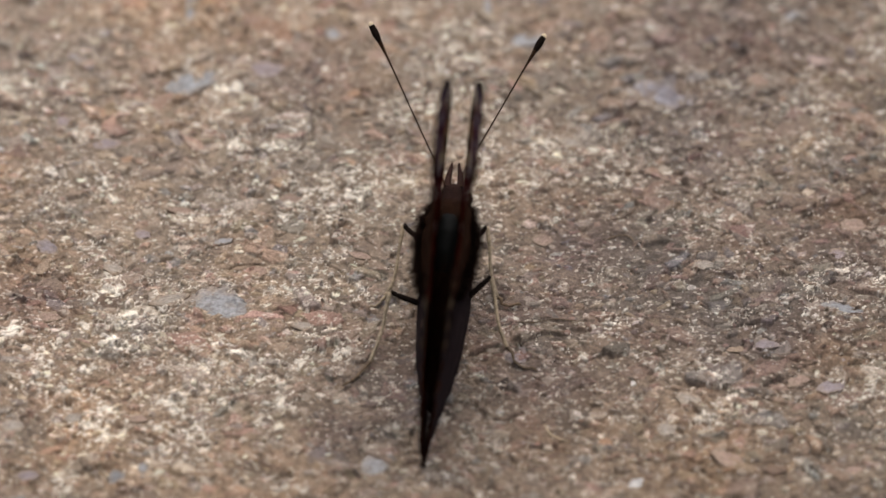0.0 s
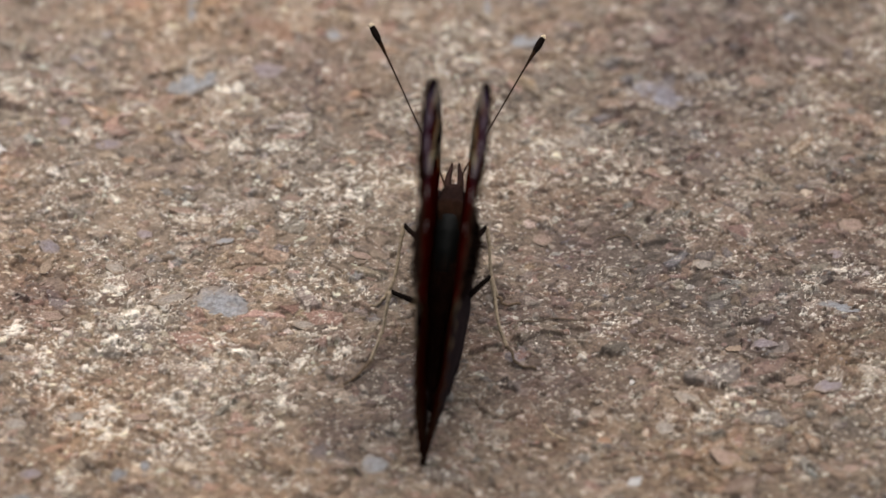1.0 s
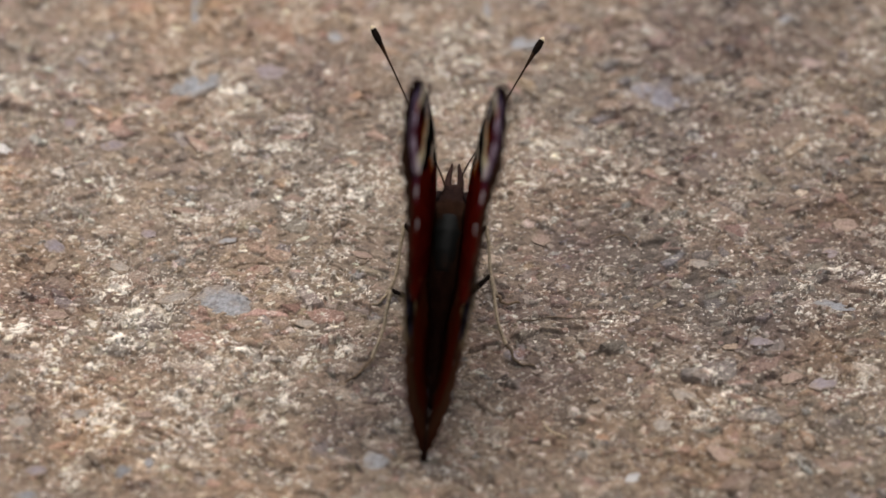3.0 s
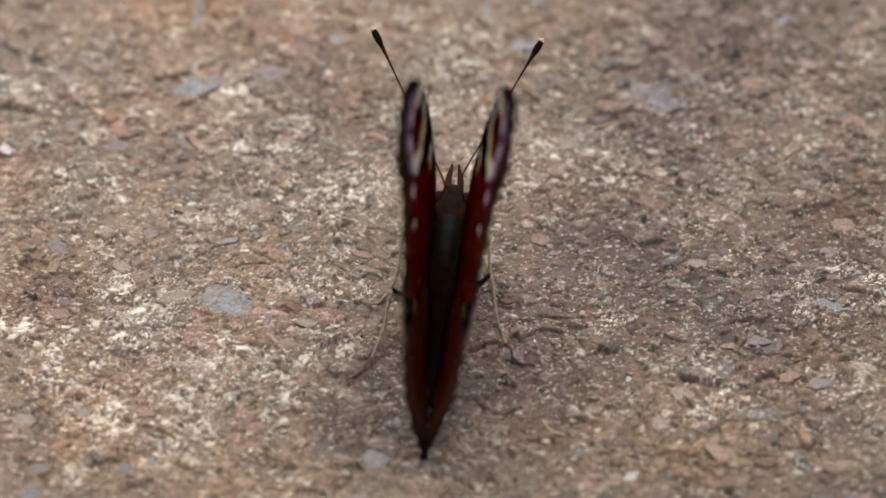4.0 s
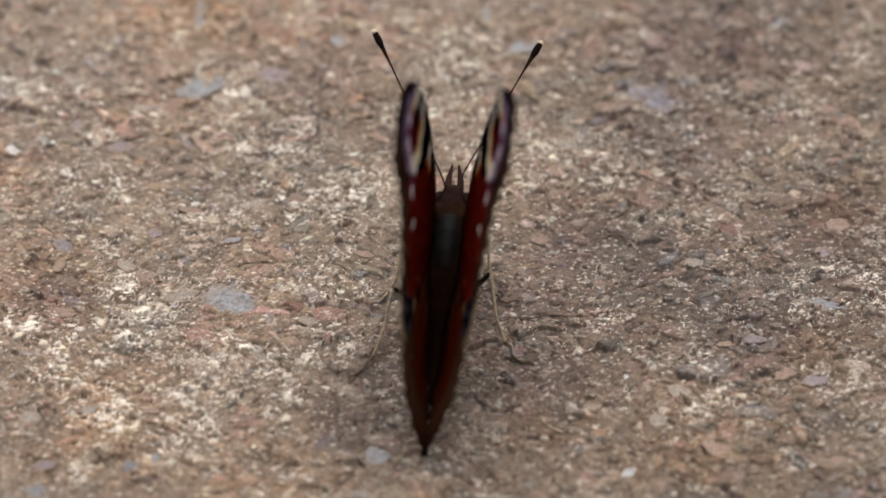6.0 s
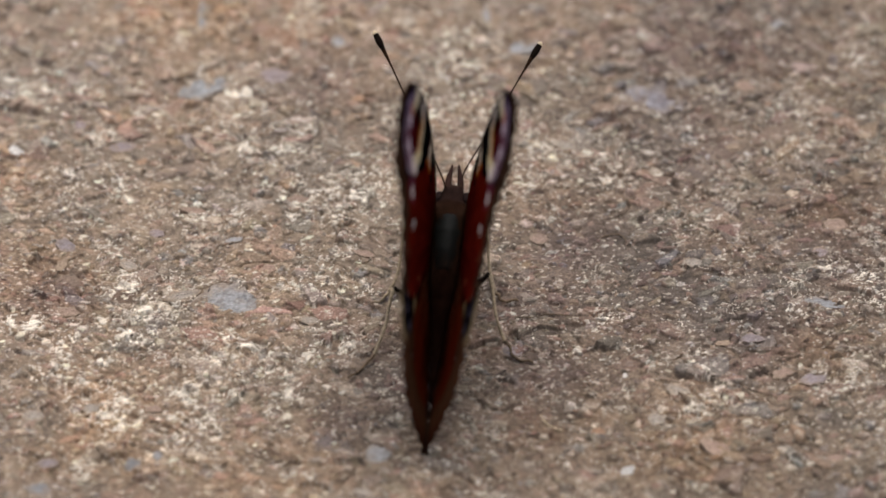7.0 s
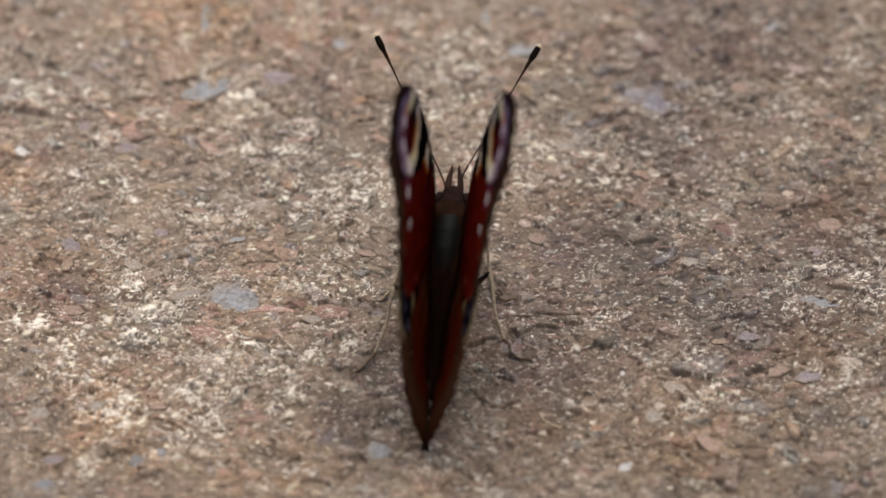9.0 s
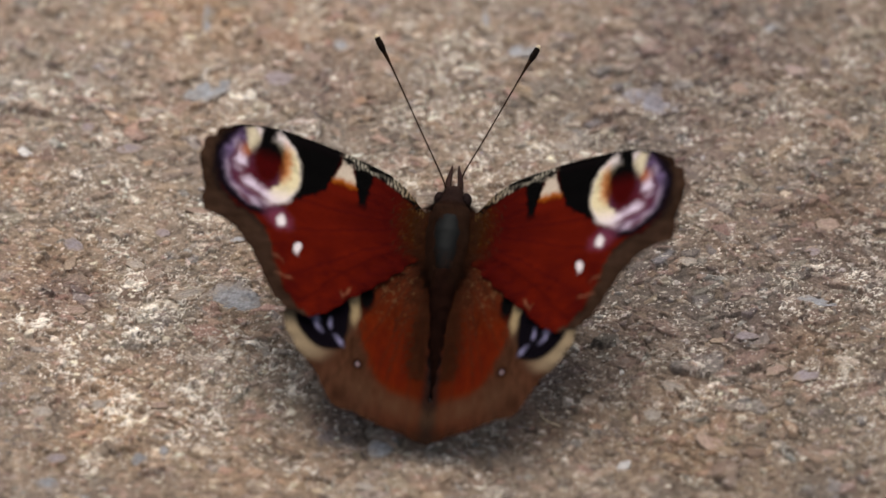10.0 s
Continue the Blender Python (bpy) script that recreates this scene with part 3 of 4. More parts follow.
def fore_colours(r, a):
    r, a = (r + 0.30 * layered(r, a, 2.1, 301, 2) + 0.26 * layered(r, a, 0.55, 302, 2),
            a + 0.30 * layered(r, a, 2.1, 311, 2) + 0.26 * layered(r, a, 0.55, 312, 2))
    n1, n2 = layered(r, a, 4.0, 321, 3), layered(r * 0.4, a, 0.5, 331, 2)
    col = np.tile(RED, (len(r), 1)) * (1 + 0.40 * n1 + 0.34 * n2)[:, None]
    col = blend(col, MAROON, 0.55 * (1 - step(4, 13, r)))
    col = blend(col, RED * 1.25, 0.6 * spot(r, a, 16, -5, 6, 5, 0, 0.6))
    col = blend(col, MAROON, 0.5 * veins(r, a, (-55, -38, -29, -15, -6, 3), 0.24))
    col = blend(col, MAROON, 0.5 * spot(r, a, 9.5, -1.0, 4.5, 3.0, -10, 0.8))
    # golden dust and hair at the root
    root = 1 - step(1.5, 6.5, np.hypot(r - 0.5, (a + 1.0) * 0.8))
    col = blend(col, GOLD * 0.28, root * 0.85)
    col = blend(col, GOLD * 1.2, (1 - step(1.0, 6.0, np.hypot(r - 1.0, a * 0.7))) * step(0.35, 0.6, layered(r, a, 0.36, 351, 2)) * 0.8)
    # dark brown outer border
    border = step(-0.35, 0.35, r - np.interp(a, EDGE_A, EDGE_R))
    col = blend(col, BROWN * (0.78 + 0.35 * n1 + 0.3 * n2)[:, None], border)
    inner = np.abs(r - np.interp(a, EDGE_A, EDGE_R) - 0.3)
    col = blend(col, BLACK * 2, 0.55 * (1 - step(0.2, 1.0, inner)) * step(-11, -7, a) * border)
    # black bars on the front edge
    bar = step(-0.25, 0.25, r - (14.6 + 1.7 * np.clip((4.8 - a) / 5.8, 0, 1.4))) * step(-0.25, 0.25, 22.4 - r) * step(-0.3, 0.3, a + 0.9 + 0.6 * (r - 16.2))
    col = blend(col, BLACK, bar)
    wedge = step(-0.25, 0.25, (12.7 - 0.6 * np.clip((3.2 - a) / 4.8, 0, 1)) - r) * step(-0.3, 0.3, r - (10.2 + 0.35 * np.clip((3.0 - a) / 4.6, 0, 1))) * step(-2.2, -0.9, a)
    col = blend(col, BLACK, wedge)
    # the cream tooth between them, turning orange
    mid = step(-0.2, 0.2, r - (12.9 - 0.25 * (3.2 - a))) * step(-0.25, 0.2, (14.6 + 0.45 * (3.4 - a)) - r) * step(-2.2, -0.4, a) * step(-0.2, 0.2, 4.2 - a)
    tooth = blend(np.tile(RED * 1.2, (len(r), 1)), ORANGE * 0.8, step(0.2, 1.1, a))
    tooth = blend(tooth, np.array([0.42, 0.34, 0.26]), step(0.8, 1.8, a))
    col = col + (tooth - col) * np.clip(mid, 0, 1)[:, None]
    rim_depth = np.interp(r, [14.6, 19.8, 24.0, 28.0, 31.0, 33.0], [4.95, 5.1, 5.1, 4.5, 3.2, 1.0]) - a
    col = blend(col, BLACK * 1.5, (1 - step(0.9, 1.6, rim_depth)) * step(14.8, 15.4, r) * (1 - step(26.5, 28.5, r)))
    # the eyespot: black surround, cream crescent, lilac field, dark red pupil
    ring = ellipse(r, a, 25.65, -0.45, 5.8, 5.75)
    around = spot(r, a, 25.75, -0.7, 6.15, 6.2, 0, 0.08) * step(-1.2, 0.4, (r - 22.6) - 0.55 * (a + 5.0))
    col = blend(col, np.array([0.0035, 0.0022, 0.0035]), around)
    field = 1 - step(0.88, 1.01, ring)
    streak = layered(r * 0.35 + 0.3 * a, a - 0.35 * r, 0.75, 361, 3, 0.6)
    eye = np.tile(LILAC, (len(r), 1)) * (1 + 0.6 * n1 + 0.35 * n2 + 1.0 * streak)[:, None]
    eye = blend(eye, np.array([0.080, 0.064, 0.115]), spot(r, a, 30.2, -1.9, 1.4, 3.2, -6, 0.7) * 0.7)
    ang = np.degrees(np.arctan2(a + 0.45, r - 25.65))
    ang = np.where(ang < -60, ang + 360, ang)
    wine = np.array([0.075, 0.011, 0.019])
    eye = blend(eye, wine, spot(r, a, 25.9, -2.4, 3.6, 2.6, 14, 0.7) * 0.95)
    # pale blots and the dark strokes between them
    for cr, ca, w, h, tn, k in ((28.4, -0.4, 0.75, 1.25, -12, 0.95), (26.8, -3.2, 1.0, 0.7, 10, 0.95), (23.7, -4.4, 2.3, 0.85, 22, 1.0), (30.0, -2.6, 0.5, 1.5, -8, 0.35),
                                (28.4, -4.6, 1.0, 0.5, 40, 0.5), (26.0, -5.5, 1.2, 0.5, 14, 0.5), (29.2, 1.4, 0.5, 0.9, -20, 0.4)):
        eye = blend(eye, WHITE * np.array([0.90, 0.82, 0.98]), spot(r, a, cr, ca, w, h, tn, 0.75) * k)
    for cr, ca, w, h, tn in ((27.2, -1.7, 2.2, 0.33, 20), (25.8, -4.2, 2.8, 0.28, 20), (28.7, -2.9, 1.4, 0.3, 32), (29.3, 0.6, 0.3, 1.3, 10), (27.4, -5.2, 1.3, 0.25, 30)):
        eye = blend(eye, wine * 0.8, spot(r, a, cr, ca, w, h, tn, 0.8) * 0.8)
    eye = blend(eye, np.array([0.012, 0.008, 0.014]), 0.9 * step(0.78 + 0.08 * streak, 0.96, ring) * (1 - step(50, 75, ang)))
    crescent = step(0.50, 0.60, ring + 0.05 * streak) * step(66, 84, ang) * (1 - step(228, 262, ang))
    cream = blend(np.tile(CREAM, (len(r), 1)), WHITE * np.array([1, 0.95, 0.90]), np.clip((1 - step(-4.4, -1.8, a)) + step(2.0, 3.8, a) + 0.6 * step(0.86, 0.96, ring), 0, 1))
    cream = cream * (1 + 0.25 * streak + 0.15 * n2)[:, None]
    eye = eye + (cream - eye) * np.clip(crescent, 0, 1)[:, None]
    eye = blend(eye, ORANGE * 1.15, spot(r, a, 22.4, 0.8, 0.75, 2.2, -4, 0.7) * 0.85)
    eye = blend(eye, ORANGE * 0.9, spot(r, a, 27.9, 1.2, 0.8, 0.9, 30, 0.8) * 0.7)
    eye = blend(eye, np.array([0.50, 0.42, 0.28]), spot(r, a, 27.3, 2.9, 0.85, 1.7, -18, 0.55))
    pupil = spot(r, a, 24.7, 0.55, 2.35, 3.1, 8, 0.35)
    eye = blend(eye, blend(np.tile(np.array([0.034, 0.0020, 0.0011]), (len(r), 1)), BLACK, step(0.2, 2.4, a)), pupil)
    eye = blend(eye, BLACK, spot(r, a, 25.3, 3.9, 1.0, 1.9, 10, 0.35))
    col = col + (eye - col) * field[:, None]
    # two pale dots below it
    col = blend(col, np.array([0.13, 0.030, 0.055]), spot(r, a, 22.3, -6.7, 1.9, 1.3, 20, 0.6) * 0.8)
    col = blend(col, WHITE, spot(r, a, 21.9, -6.9, 0.75, 0.8, 0, 0.4))
    col = blend(col, WHITE * 1.05, spot(r, a, 19.25, -10.1, 0.5, 0.75, 12, 0.3))
    # worn strokes where scales are lost
    for cr, ca, w, h, tn in ((11.9, -13.7, 0.16, 0.75, 35), (12.6, -14.3, 0.12, 0.5, -20), (20.6, -14.3, 1.3, 0.12, 12), (22.0, -12.0, 0.9, 0.1, 30)):
        col = blend(col, np.array([0.20, 0.09, 0.05]), spot(r, a, cr, ca, w, h, tn, 0.6) * 0.55)
    # front edge: pale with fine black dashes, then a thin dark rim
    top_r = np.array([0, 2.3, 4.3, 7.0, 10.4, 15.2, 19.8, 24.0, 28.0, 31.0])
    top_a = np.array([0.2, 1.0, 2.5, 3.9, 4.6, 4.95, 5.1, 5.1, 4.5, 3.2])
    depth = np.interp(r, top_r, top_a) - a
    strip = (1 - step(1.05, 1.6, depth)) * (1 - step(14.2, 15.2, r)) * step(0.5, 3.0, r)
    dash = step(0.18, 0.36, np.abs((r / 0.56 + 0.35 * lattice(r / 0.9, a / 0.7, 341) + 0.25 * depth) % 1.0 - 0.5)) * step(-0.3, 0.4, n2 + 0.1)
    tone = np.array([0.34, 0.30, 0.23]) * step(2.0, 9.0, r)[:, None] + GOLD * 2.0 * (1 - step(2.0, 9.0, r))[:, None]
    band = BLACK + (tone - BLACK) * np.clip(dash, 0, 1)[:, None]
    col = col + (band - col) * strip[:, None]
    col = blend(col, BLACK * 1.5, (1 - step(0.12, 0.3, depth)) * step(14.0, 15.0, r) * (1 - step(29, 31, r)))
    return col


def hind_colours(r, a):
    r, a = r + 0.22 * layered(r, a, 1.3, 401, 3), a + 0.22 * layered(r, a, 1.3, 411, 3)
    n1, n2 = layered(r, a, 4.0, 421, 3), layered(r, a * 0.35, 0.5, 431, 2)
    col = np.tile(np.array([0.041, 0.0165, 0.0088]), (len(r), 1)) * (1.0 + 0.3 * n1 + 0.35 * n2)[:, None]
    # redder towards the tail
    col = blend(col, np.array([0.042, 0.0118, 0.0056]), 0.8 * (1 - step(4.0, 9.0, r)))
    # rust-red field
    side = np.interp(a, [-26.2, -25.4, -24.0, -22.5, -18.5, -13.0, -8.0], [0.0, 4.6, 6.2, 7.2, 9.0, 9.4, 9.0])
    redness = step(-0.9, 0.9, side - r + 0.5 * n2) * step(-26.6, -24.6, a + 0.4 * n2)
    col = blend(col, np.array([0.066, 0.0070, 0.0010]) * (1 + 0.25 * n1 + 0.25 * n2)[:, None], redness)
    col = blend(col, np.array([0.034, 0.0076, 0.0026]), 0.75 * (1 - step(0.5, 3.2, r)) * (0.8 + 0.4 * n2))
    col = blend(col, np.array([0.0085, 0.006, 0.005]), 0.85 * (1 - step(-0.4, 0.7, r)))
    col = blend(col, BROWN * 0.5, 0.35 * veins(r, a, (-84, -74, -69, -61, -55), 0.22))
    # golden dust towards the root
    col = blend(col, np.array([0.030, 0.0125, 0.0065]), 0.6 * step(-19, -8, a))
    dust = step(-20, -8, a + 1.5 * n1) * step(0.34, 0.58, layered(r, a, 0.30, 441, 2)) * step(0.5, 2.5, r)
    col = blend(col, np.array([0.12, 0.066, 0.030]), 0.7 * dust)
    # paler band inside the border, dark rim
    col = blend(col, np.array([0.070, 0.038, 0.020]), 0.45 * spot(r, a, 4.0, -26.7, 6.0, 1.5, 12, 0.9) * (0.8 + 0.6 * n2))
    col = blend(col, BROWN * 0.4, 0.7 * (1 - step(-31.0, -28.6, a + 0.6 * n2)))
    # eyespot: cream bar and crescent beside a black field with blue dots
    body = ellipse(r, a, 13.9, -17.4, 4.3, 4.5, -35)
    halo = spot(r, a, 14.5, -18.4, 5.35, 4.7, -38, 0.2)
    col = blend(col, np.array([0.19, 0.14, 0.085]), halo * step(-0.8, 1.2, r - 12.6 + 0.5 * (a + 23.0)) * (0.12 + 0.88 * step(11.5, 17.0, r)))
    col = blend(col, np.array([0.22, 0.16, 0.085]), spot(r, a, 10.1, -14.6, 0.72, 2.5, -4, 0.5))
    col = blend(col, BLACK, spot(r, a, 8.6, -12.6, 0.9, 2.6, 4, 0.4))
    col = blend(col, np.array([0.003, 0.0022, 0.0034]), (1 - step(0.90, 1.04, body)) * step(-0.3, 0.5, r - 10.4 + 0.12 * (a + 16)))
    for cr, ca, w, h, tn in ((14.7, -18.9, 0.75, 0.34, 38), (13.1, -18.0, 0.28, 0.6, -8), (11.8, -20.0, 0.75, 0.36, 40), (15.6, -17.6, 0.9, 0.5, 30)):
        col = blend(col, np.array([0.17, 0.155, 0.24]), spot(r, a, cr, ca, w, h, tn, 0.85) * (0.75 + 0.6 * n2))
    col = blend(col, BLACK, 0.7 * spot(r, a, 9.0, -22.6, 0.75, 0.75, 0, 0.4))
    col = blend(col, np.array([0.20, 0.14, 0.15]), spot(r, a, 8.95, -22.6, 0.24, 0.32, 0, 0.4))
    return col


def wing_mesh(name, plan, centre, colours, side, seed, bow):
    """A thin cambered wing with its outline, a painted upper side and a dark marbled underside."""
    around, rings = (520, 118) if plan is FORE else (420, 84)
    rim = curve_through(plan, around)
    u = np.arange(around) / around
    outward = rim - np.array(centre)
    outer = np.clip(step(0, 3, -rim[:, 1]) + step(30, 32, rim[:, 0]), 0, 1)
    ripple = 1 + (0.011 * np.sin(u * 2 * math.pi * 34) + 0.011 * layered(u * 90, u * 0, 1.0, seed, 2)) * (0.15 + 0.85 * outer)
    f = (np.arange(rings + 1) / rings) ** 0.8
    grid = np.array(centre) + f[:, None, None] * (outward * ripple[:, None])[None]
    r, a = grid[..., 0].ravel(), grid[..., 1].ravel()
    rad = np.hypot(r, a)
    ang = np.degrees(np.arctan2(a + 1.0, r + 1.0))
    z = bow(r, a) + 0.05 * np.cos(ang * math.pi / 5.5 + 1.3 * np.sin(ang / 9)) * step(4, 14, rad)
    edge = np.repeat(f, around)
    z = z + 0.13 * np.tile(np.sin(u * 2 * math.pi * 34) * outer, rings + 1) * edge ** 9
    half = 0.07 * (1 - 0.7 * edge ** 6)
    n = len(r)
    verts = np.concatenate([np.c_[r * side, a, z + half], np.c_[r * side, a, z - half]]) * MM
    top = np.arange(n).reshape(rings + 1, around)
    q = np.stack([top[:-1], np.roll(top[:-1], -1, 1), np.roll(top[1:], -1, 1), top[1:]], -1).reshape(-1, 4)
    last = top[-1]
    brim = np.stack([last, last + n, np.roll(last, -1) + n, np.roll(last, -1)], -1)
    quads = np.concatenate([q[:, ::-1], q + n, brim])
    if side < 0:
        quads = quads[:, ::-1]
    mesh = grid_mesh(name, verts, quads)
    upper = colours(r, a)
    m1, m2 = layered(r, a * 0.3, 1.4, seed + 50, 3, 0.6), layered(r, a, 5.0, seed + 60, 2)
    lower = np.array([0.0165, 0.0120, 0.0130]) * (1 + 0.55 * m1 + 0.35 * m2)[:, None]
    lower = blend(lower, np.array([0.022, 0.015, 0.013]), 0.35 * step(0.72, 0.95, np.repeat(f, around)))
    paint(mesh, "scales", np.clip(np.concatenate([upper, lower]), 0.002, 0.9))
    mesh.materials.append(MAT_WING)
    return mesh


def fore_bow(r, a):
    return 0.25 - 0.8 * np.exp(-r / 6) - 0.15 * (r / 33) ** 2 + 0.35 * np.sin(np.clip(r / 33, 0, 1) * math.pi) + 0.008 * np.clip(a + 4.0, 0, 10) ** 2 * step(10, 28, r) - 0.07 * np.clip(r - np.interp(a, EDGE_A, EDGE_R) + 0.3, 0, 4)


def hind_bow(r, a):
    return -0.35 + 0.8 * np.exp(-(r + 0.4) / 4.5) * (1 - step(-15, -8, a)) + 0.75 * (np.clip(-a, 0, 31) / 30) ** 3


def build_wing(name, plan, centre, colours, side, seed, bow, label):
    ob = new(name, wing_mesh(name, plan, centre, colours, side, seed, bow))
    ob.parent = butterfly
    return tagged(ob, label)


wings = {}
for side in (-1, 1):
    wings["fore", side] = build_wing("forewing", FORE, (16.0, -4.5), fore_colours, side, 500, fore_bow, "red forewing with a lilac and cream eyespot")
    wings["hind", side] = build_wing("hindwing", HIND, (7.5, -17.0), hind_colours, side, 600, hind_bow, "rust-brown hindwing with a dark blue eyespot")


def build_body():
    bm = bmesh.new()
    lathe(bm, [(-9.4, 1.4, 1.2, -0.2), (-8.0, 2.3, 1.8, -0.1), (-5.5, 2.95, 2.3, 0.1), (-2.5, 3.2, 2.6, 0.3), (0.5, 2.95, 2.4, 0.25), (2.2, 2.5, 1.9, 0.1), (3.0, 1.9, 1.4, -0.1)], lumps=0.12)
    thorax = on_body(part("thorax", bm, MAT_FUR, butterfly, "dark brown furry thorax"))
    bm = bmesh.new()
    lathe(bm, [(-7.6, 0.4, 0.3, 1.35), (-6.8, 1.1, 0.9, 1.4), (-4.5, 1.75, 1.4, 1.55), (-2.0, 1.9, 1.5, 1.70), (0.2, 1.65, 1.3, 1.5), (1.4, 0.8, 0.6, 1.2)], lumps=0.06)
    part("back_plate", bm, MAT_BACK, thorax, "greenish black back")
    bm = bmesh.new()
    rows = []
    for k in range(40):
        y = -23.6 + k * 16.4 / 39
        w = np.interp(y, [-23.6, -22.5, -19, -13, -9, -7.2], [0.3, 0.8, 1.15, 1.5, 1.75, 1.5])
        w *= 1 + 0.05 * math.cos((y + 23) * 2 * math.pi / 2.2)
        rows.append((y, w, w, float(np.interp(y, [-23.6, -14, -7.2], [-1.7, 0.25, 0.85]))))
    lathe(bm, rows, n=60, lumps=0.04)
    abdomen = on_body(part("abdomen", bm, MAT_BELLY, butterfly, "long brown furry abdomen"))
    bm = bmesh.new()
    lathe(bm, [(1.2, 2.3, 1.7, 0.0), (2.2, 2.05, 1.55, -0.05), (3.0, 1.8, 1.4, -0.15), (3.8, 1.6, 1.3, -0.2), (4.9, 1.25, 1.1, -0.3), (5.6, 0.7, 0.6, -0.4)], n=24, lumps=0.05)
    head = on_body(part("head", bm, MAT_HEAD, butterfly, "small brown furry head"))
    for side in (-1, 1):
        bm = bmesh.new()
        bmesh.ops.create_uvsphere(bm, u_segments=20, v_segments=14, radius=0.85 * MM)
        bmesh.ops.transform(bm, verts=bm.verts, matrix=Matrix.Translation(Vector((1.68 * side, 3.8, -0.3)) * MM) @ Matrix.Diagonal((0.88, 1.2, 1.2, 1)))
        part("eye", bm, MAT_EYE, head, "dark rounded eye")
        bm = bmesh.new()
        tube(bm, [(0.75 * side, 4.6, -0.4), (0.75 * side, 6.4, 0.0), (0.5 * side, 7.6, 0.35), (0.42 * side, 8.3, 0.55)], (0.48, 0.44, 0.32, 0.1), 9, 12)
        part("palp", bm, MAT_HEAD, head, "short pointed furry palp")
    ANT = {-1: [(-1.0, 5.2, 0.2), (-1.9, 7.2, 0.6), (-4.9, 12.6, 1.7), (-8.7, 19.1, 4.8), (-11.1, 22.8, 7.0)],
           1: [(0.9, 5.2, 0.2), (1.1, 7.4, 0.3), (3.3, 11.8, 1.3), (7.5, 20.0, 3.8), (9.4, 23.6, 4.8)]}
    for side, line in ANT.items():
        bm = bmesh.new()
        tube(bm, line, (0.13, 0.11, 0.10, 0.095, 0.09, 0.09, 0.09, 0.09, 0.09, 0.09, 0.095, 0.10, 0.11, 0.13, 0.24, 0.33, 0.33), 9, 60)
        antenna = part("antenna", bm, MAT_STALK, head, "long thin clubbed antenna")
        tip, before = Vector(line[-1]), Vector(line[-2])
        way = (tip - before).normalized()
        bm = bmesh.new()
        tube(bm, [tuple(tip - way * 2.6), tuple(tip - way * 1.2), tuple(tip + way * 0.05)], (0.13, 0.24, 0.37, 0.43, 0.43, 0.39, 0.33), 10, 18)
        part("club", bm, MAT_BLACK, antenna, "black club")
        bm = bmesh.new()
        tube(bm, [tuple(way * -0.05), tuple(way * 0.2), tuple(way * 0.42)], (0.34, 0.34, 0.27, 0.08), 10, 8)
        end = part("tip", bm, MAT_PALE, antenna, "pale tip")
        end.matrix_basis = Matrix.Translation(tip * MM)
    return thorax, abdomen, head, end


thorax, abdomen, head, antenna_end = build_body()
cam.data.dof.use_dof = True
cam.data.dof.focus_object = antenna_end
cam.data.dof.aperture_fstop = 11.0


def build_fold(side):
    """The inner edge of a hindwing, wrapped down round the abdomen."""
    n, m = 60, 14
    y = np.linspace(-30.2, -3.5, n)
    wide = np.interp(y, [-30.2, -27, -22, -16, -9, -3.5], [0.15, 0.45, 1.5, 2.7, 3.2, 3.0])
    inner = np.interp(y, [-30.2, -25, -16, -3.5], [0.05, 0.25, 0.9, 1.4])
    drop = np.interp(y, [-30.2, -26, -20, -10, -3.5], [0.7, 1.6, 2.9, 3.4, 2.6])
    verts = []
    for skin in (0.0, -0.12):
        for k in range(m):
            s = k / (m - 1)
            x = inner + (wide - inner) * math.sin(s * math.pi / 2) + skin
            verts.append(np.c_[np.maximum(x, 0.02) * side, y + 0.25 * np.sin(y * 2.1 + 3 * s) * s, 0.2 - drop * (1 - math.cos(s * math.pi / 2)) - 0.2 * s])
    top = np.arange(n * m).reshape(m, n)
    q = np.stack([top[:-1, :-1], top[:-1, 1:], top[1:, 1:], top[1:, :-1]], -1).reshape(-1, 4)
    ring = np.r_[top[0], top[1:, -1], top[-1, -2::-1], top[-2:0:-1, 0]]
    brim = np.stack([ring, np.roll(ring, -1), np.roll(ring, -1) + n * m, ring + n * m], -1)
    mesh = grid_mesh("wing_fold", np.concatenate(verts) * MM, np.concatenate([q, q[:, ::-1] + n * m, brim]))
    mesh.materials.append(MAT_UNDER)
    ob = new("wing_fold", mesh)
    ob.parent = butterfly
    return tagged(on_body(ob), "dark inner fold of the hindwing")


for side in (-1, 1):
    build_fold(side)


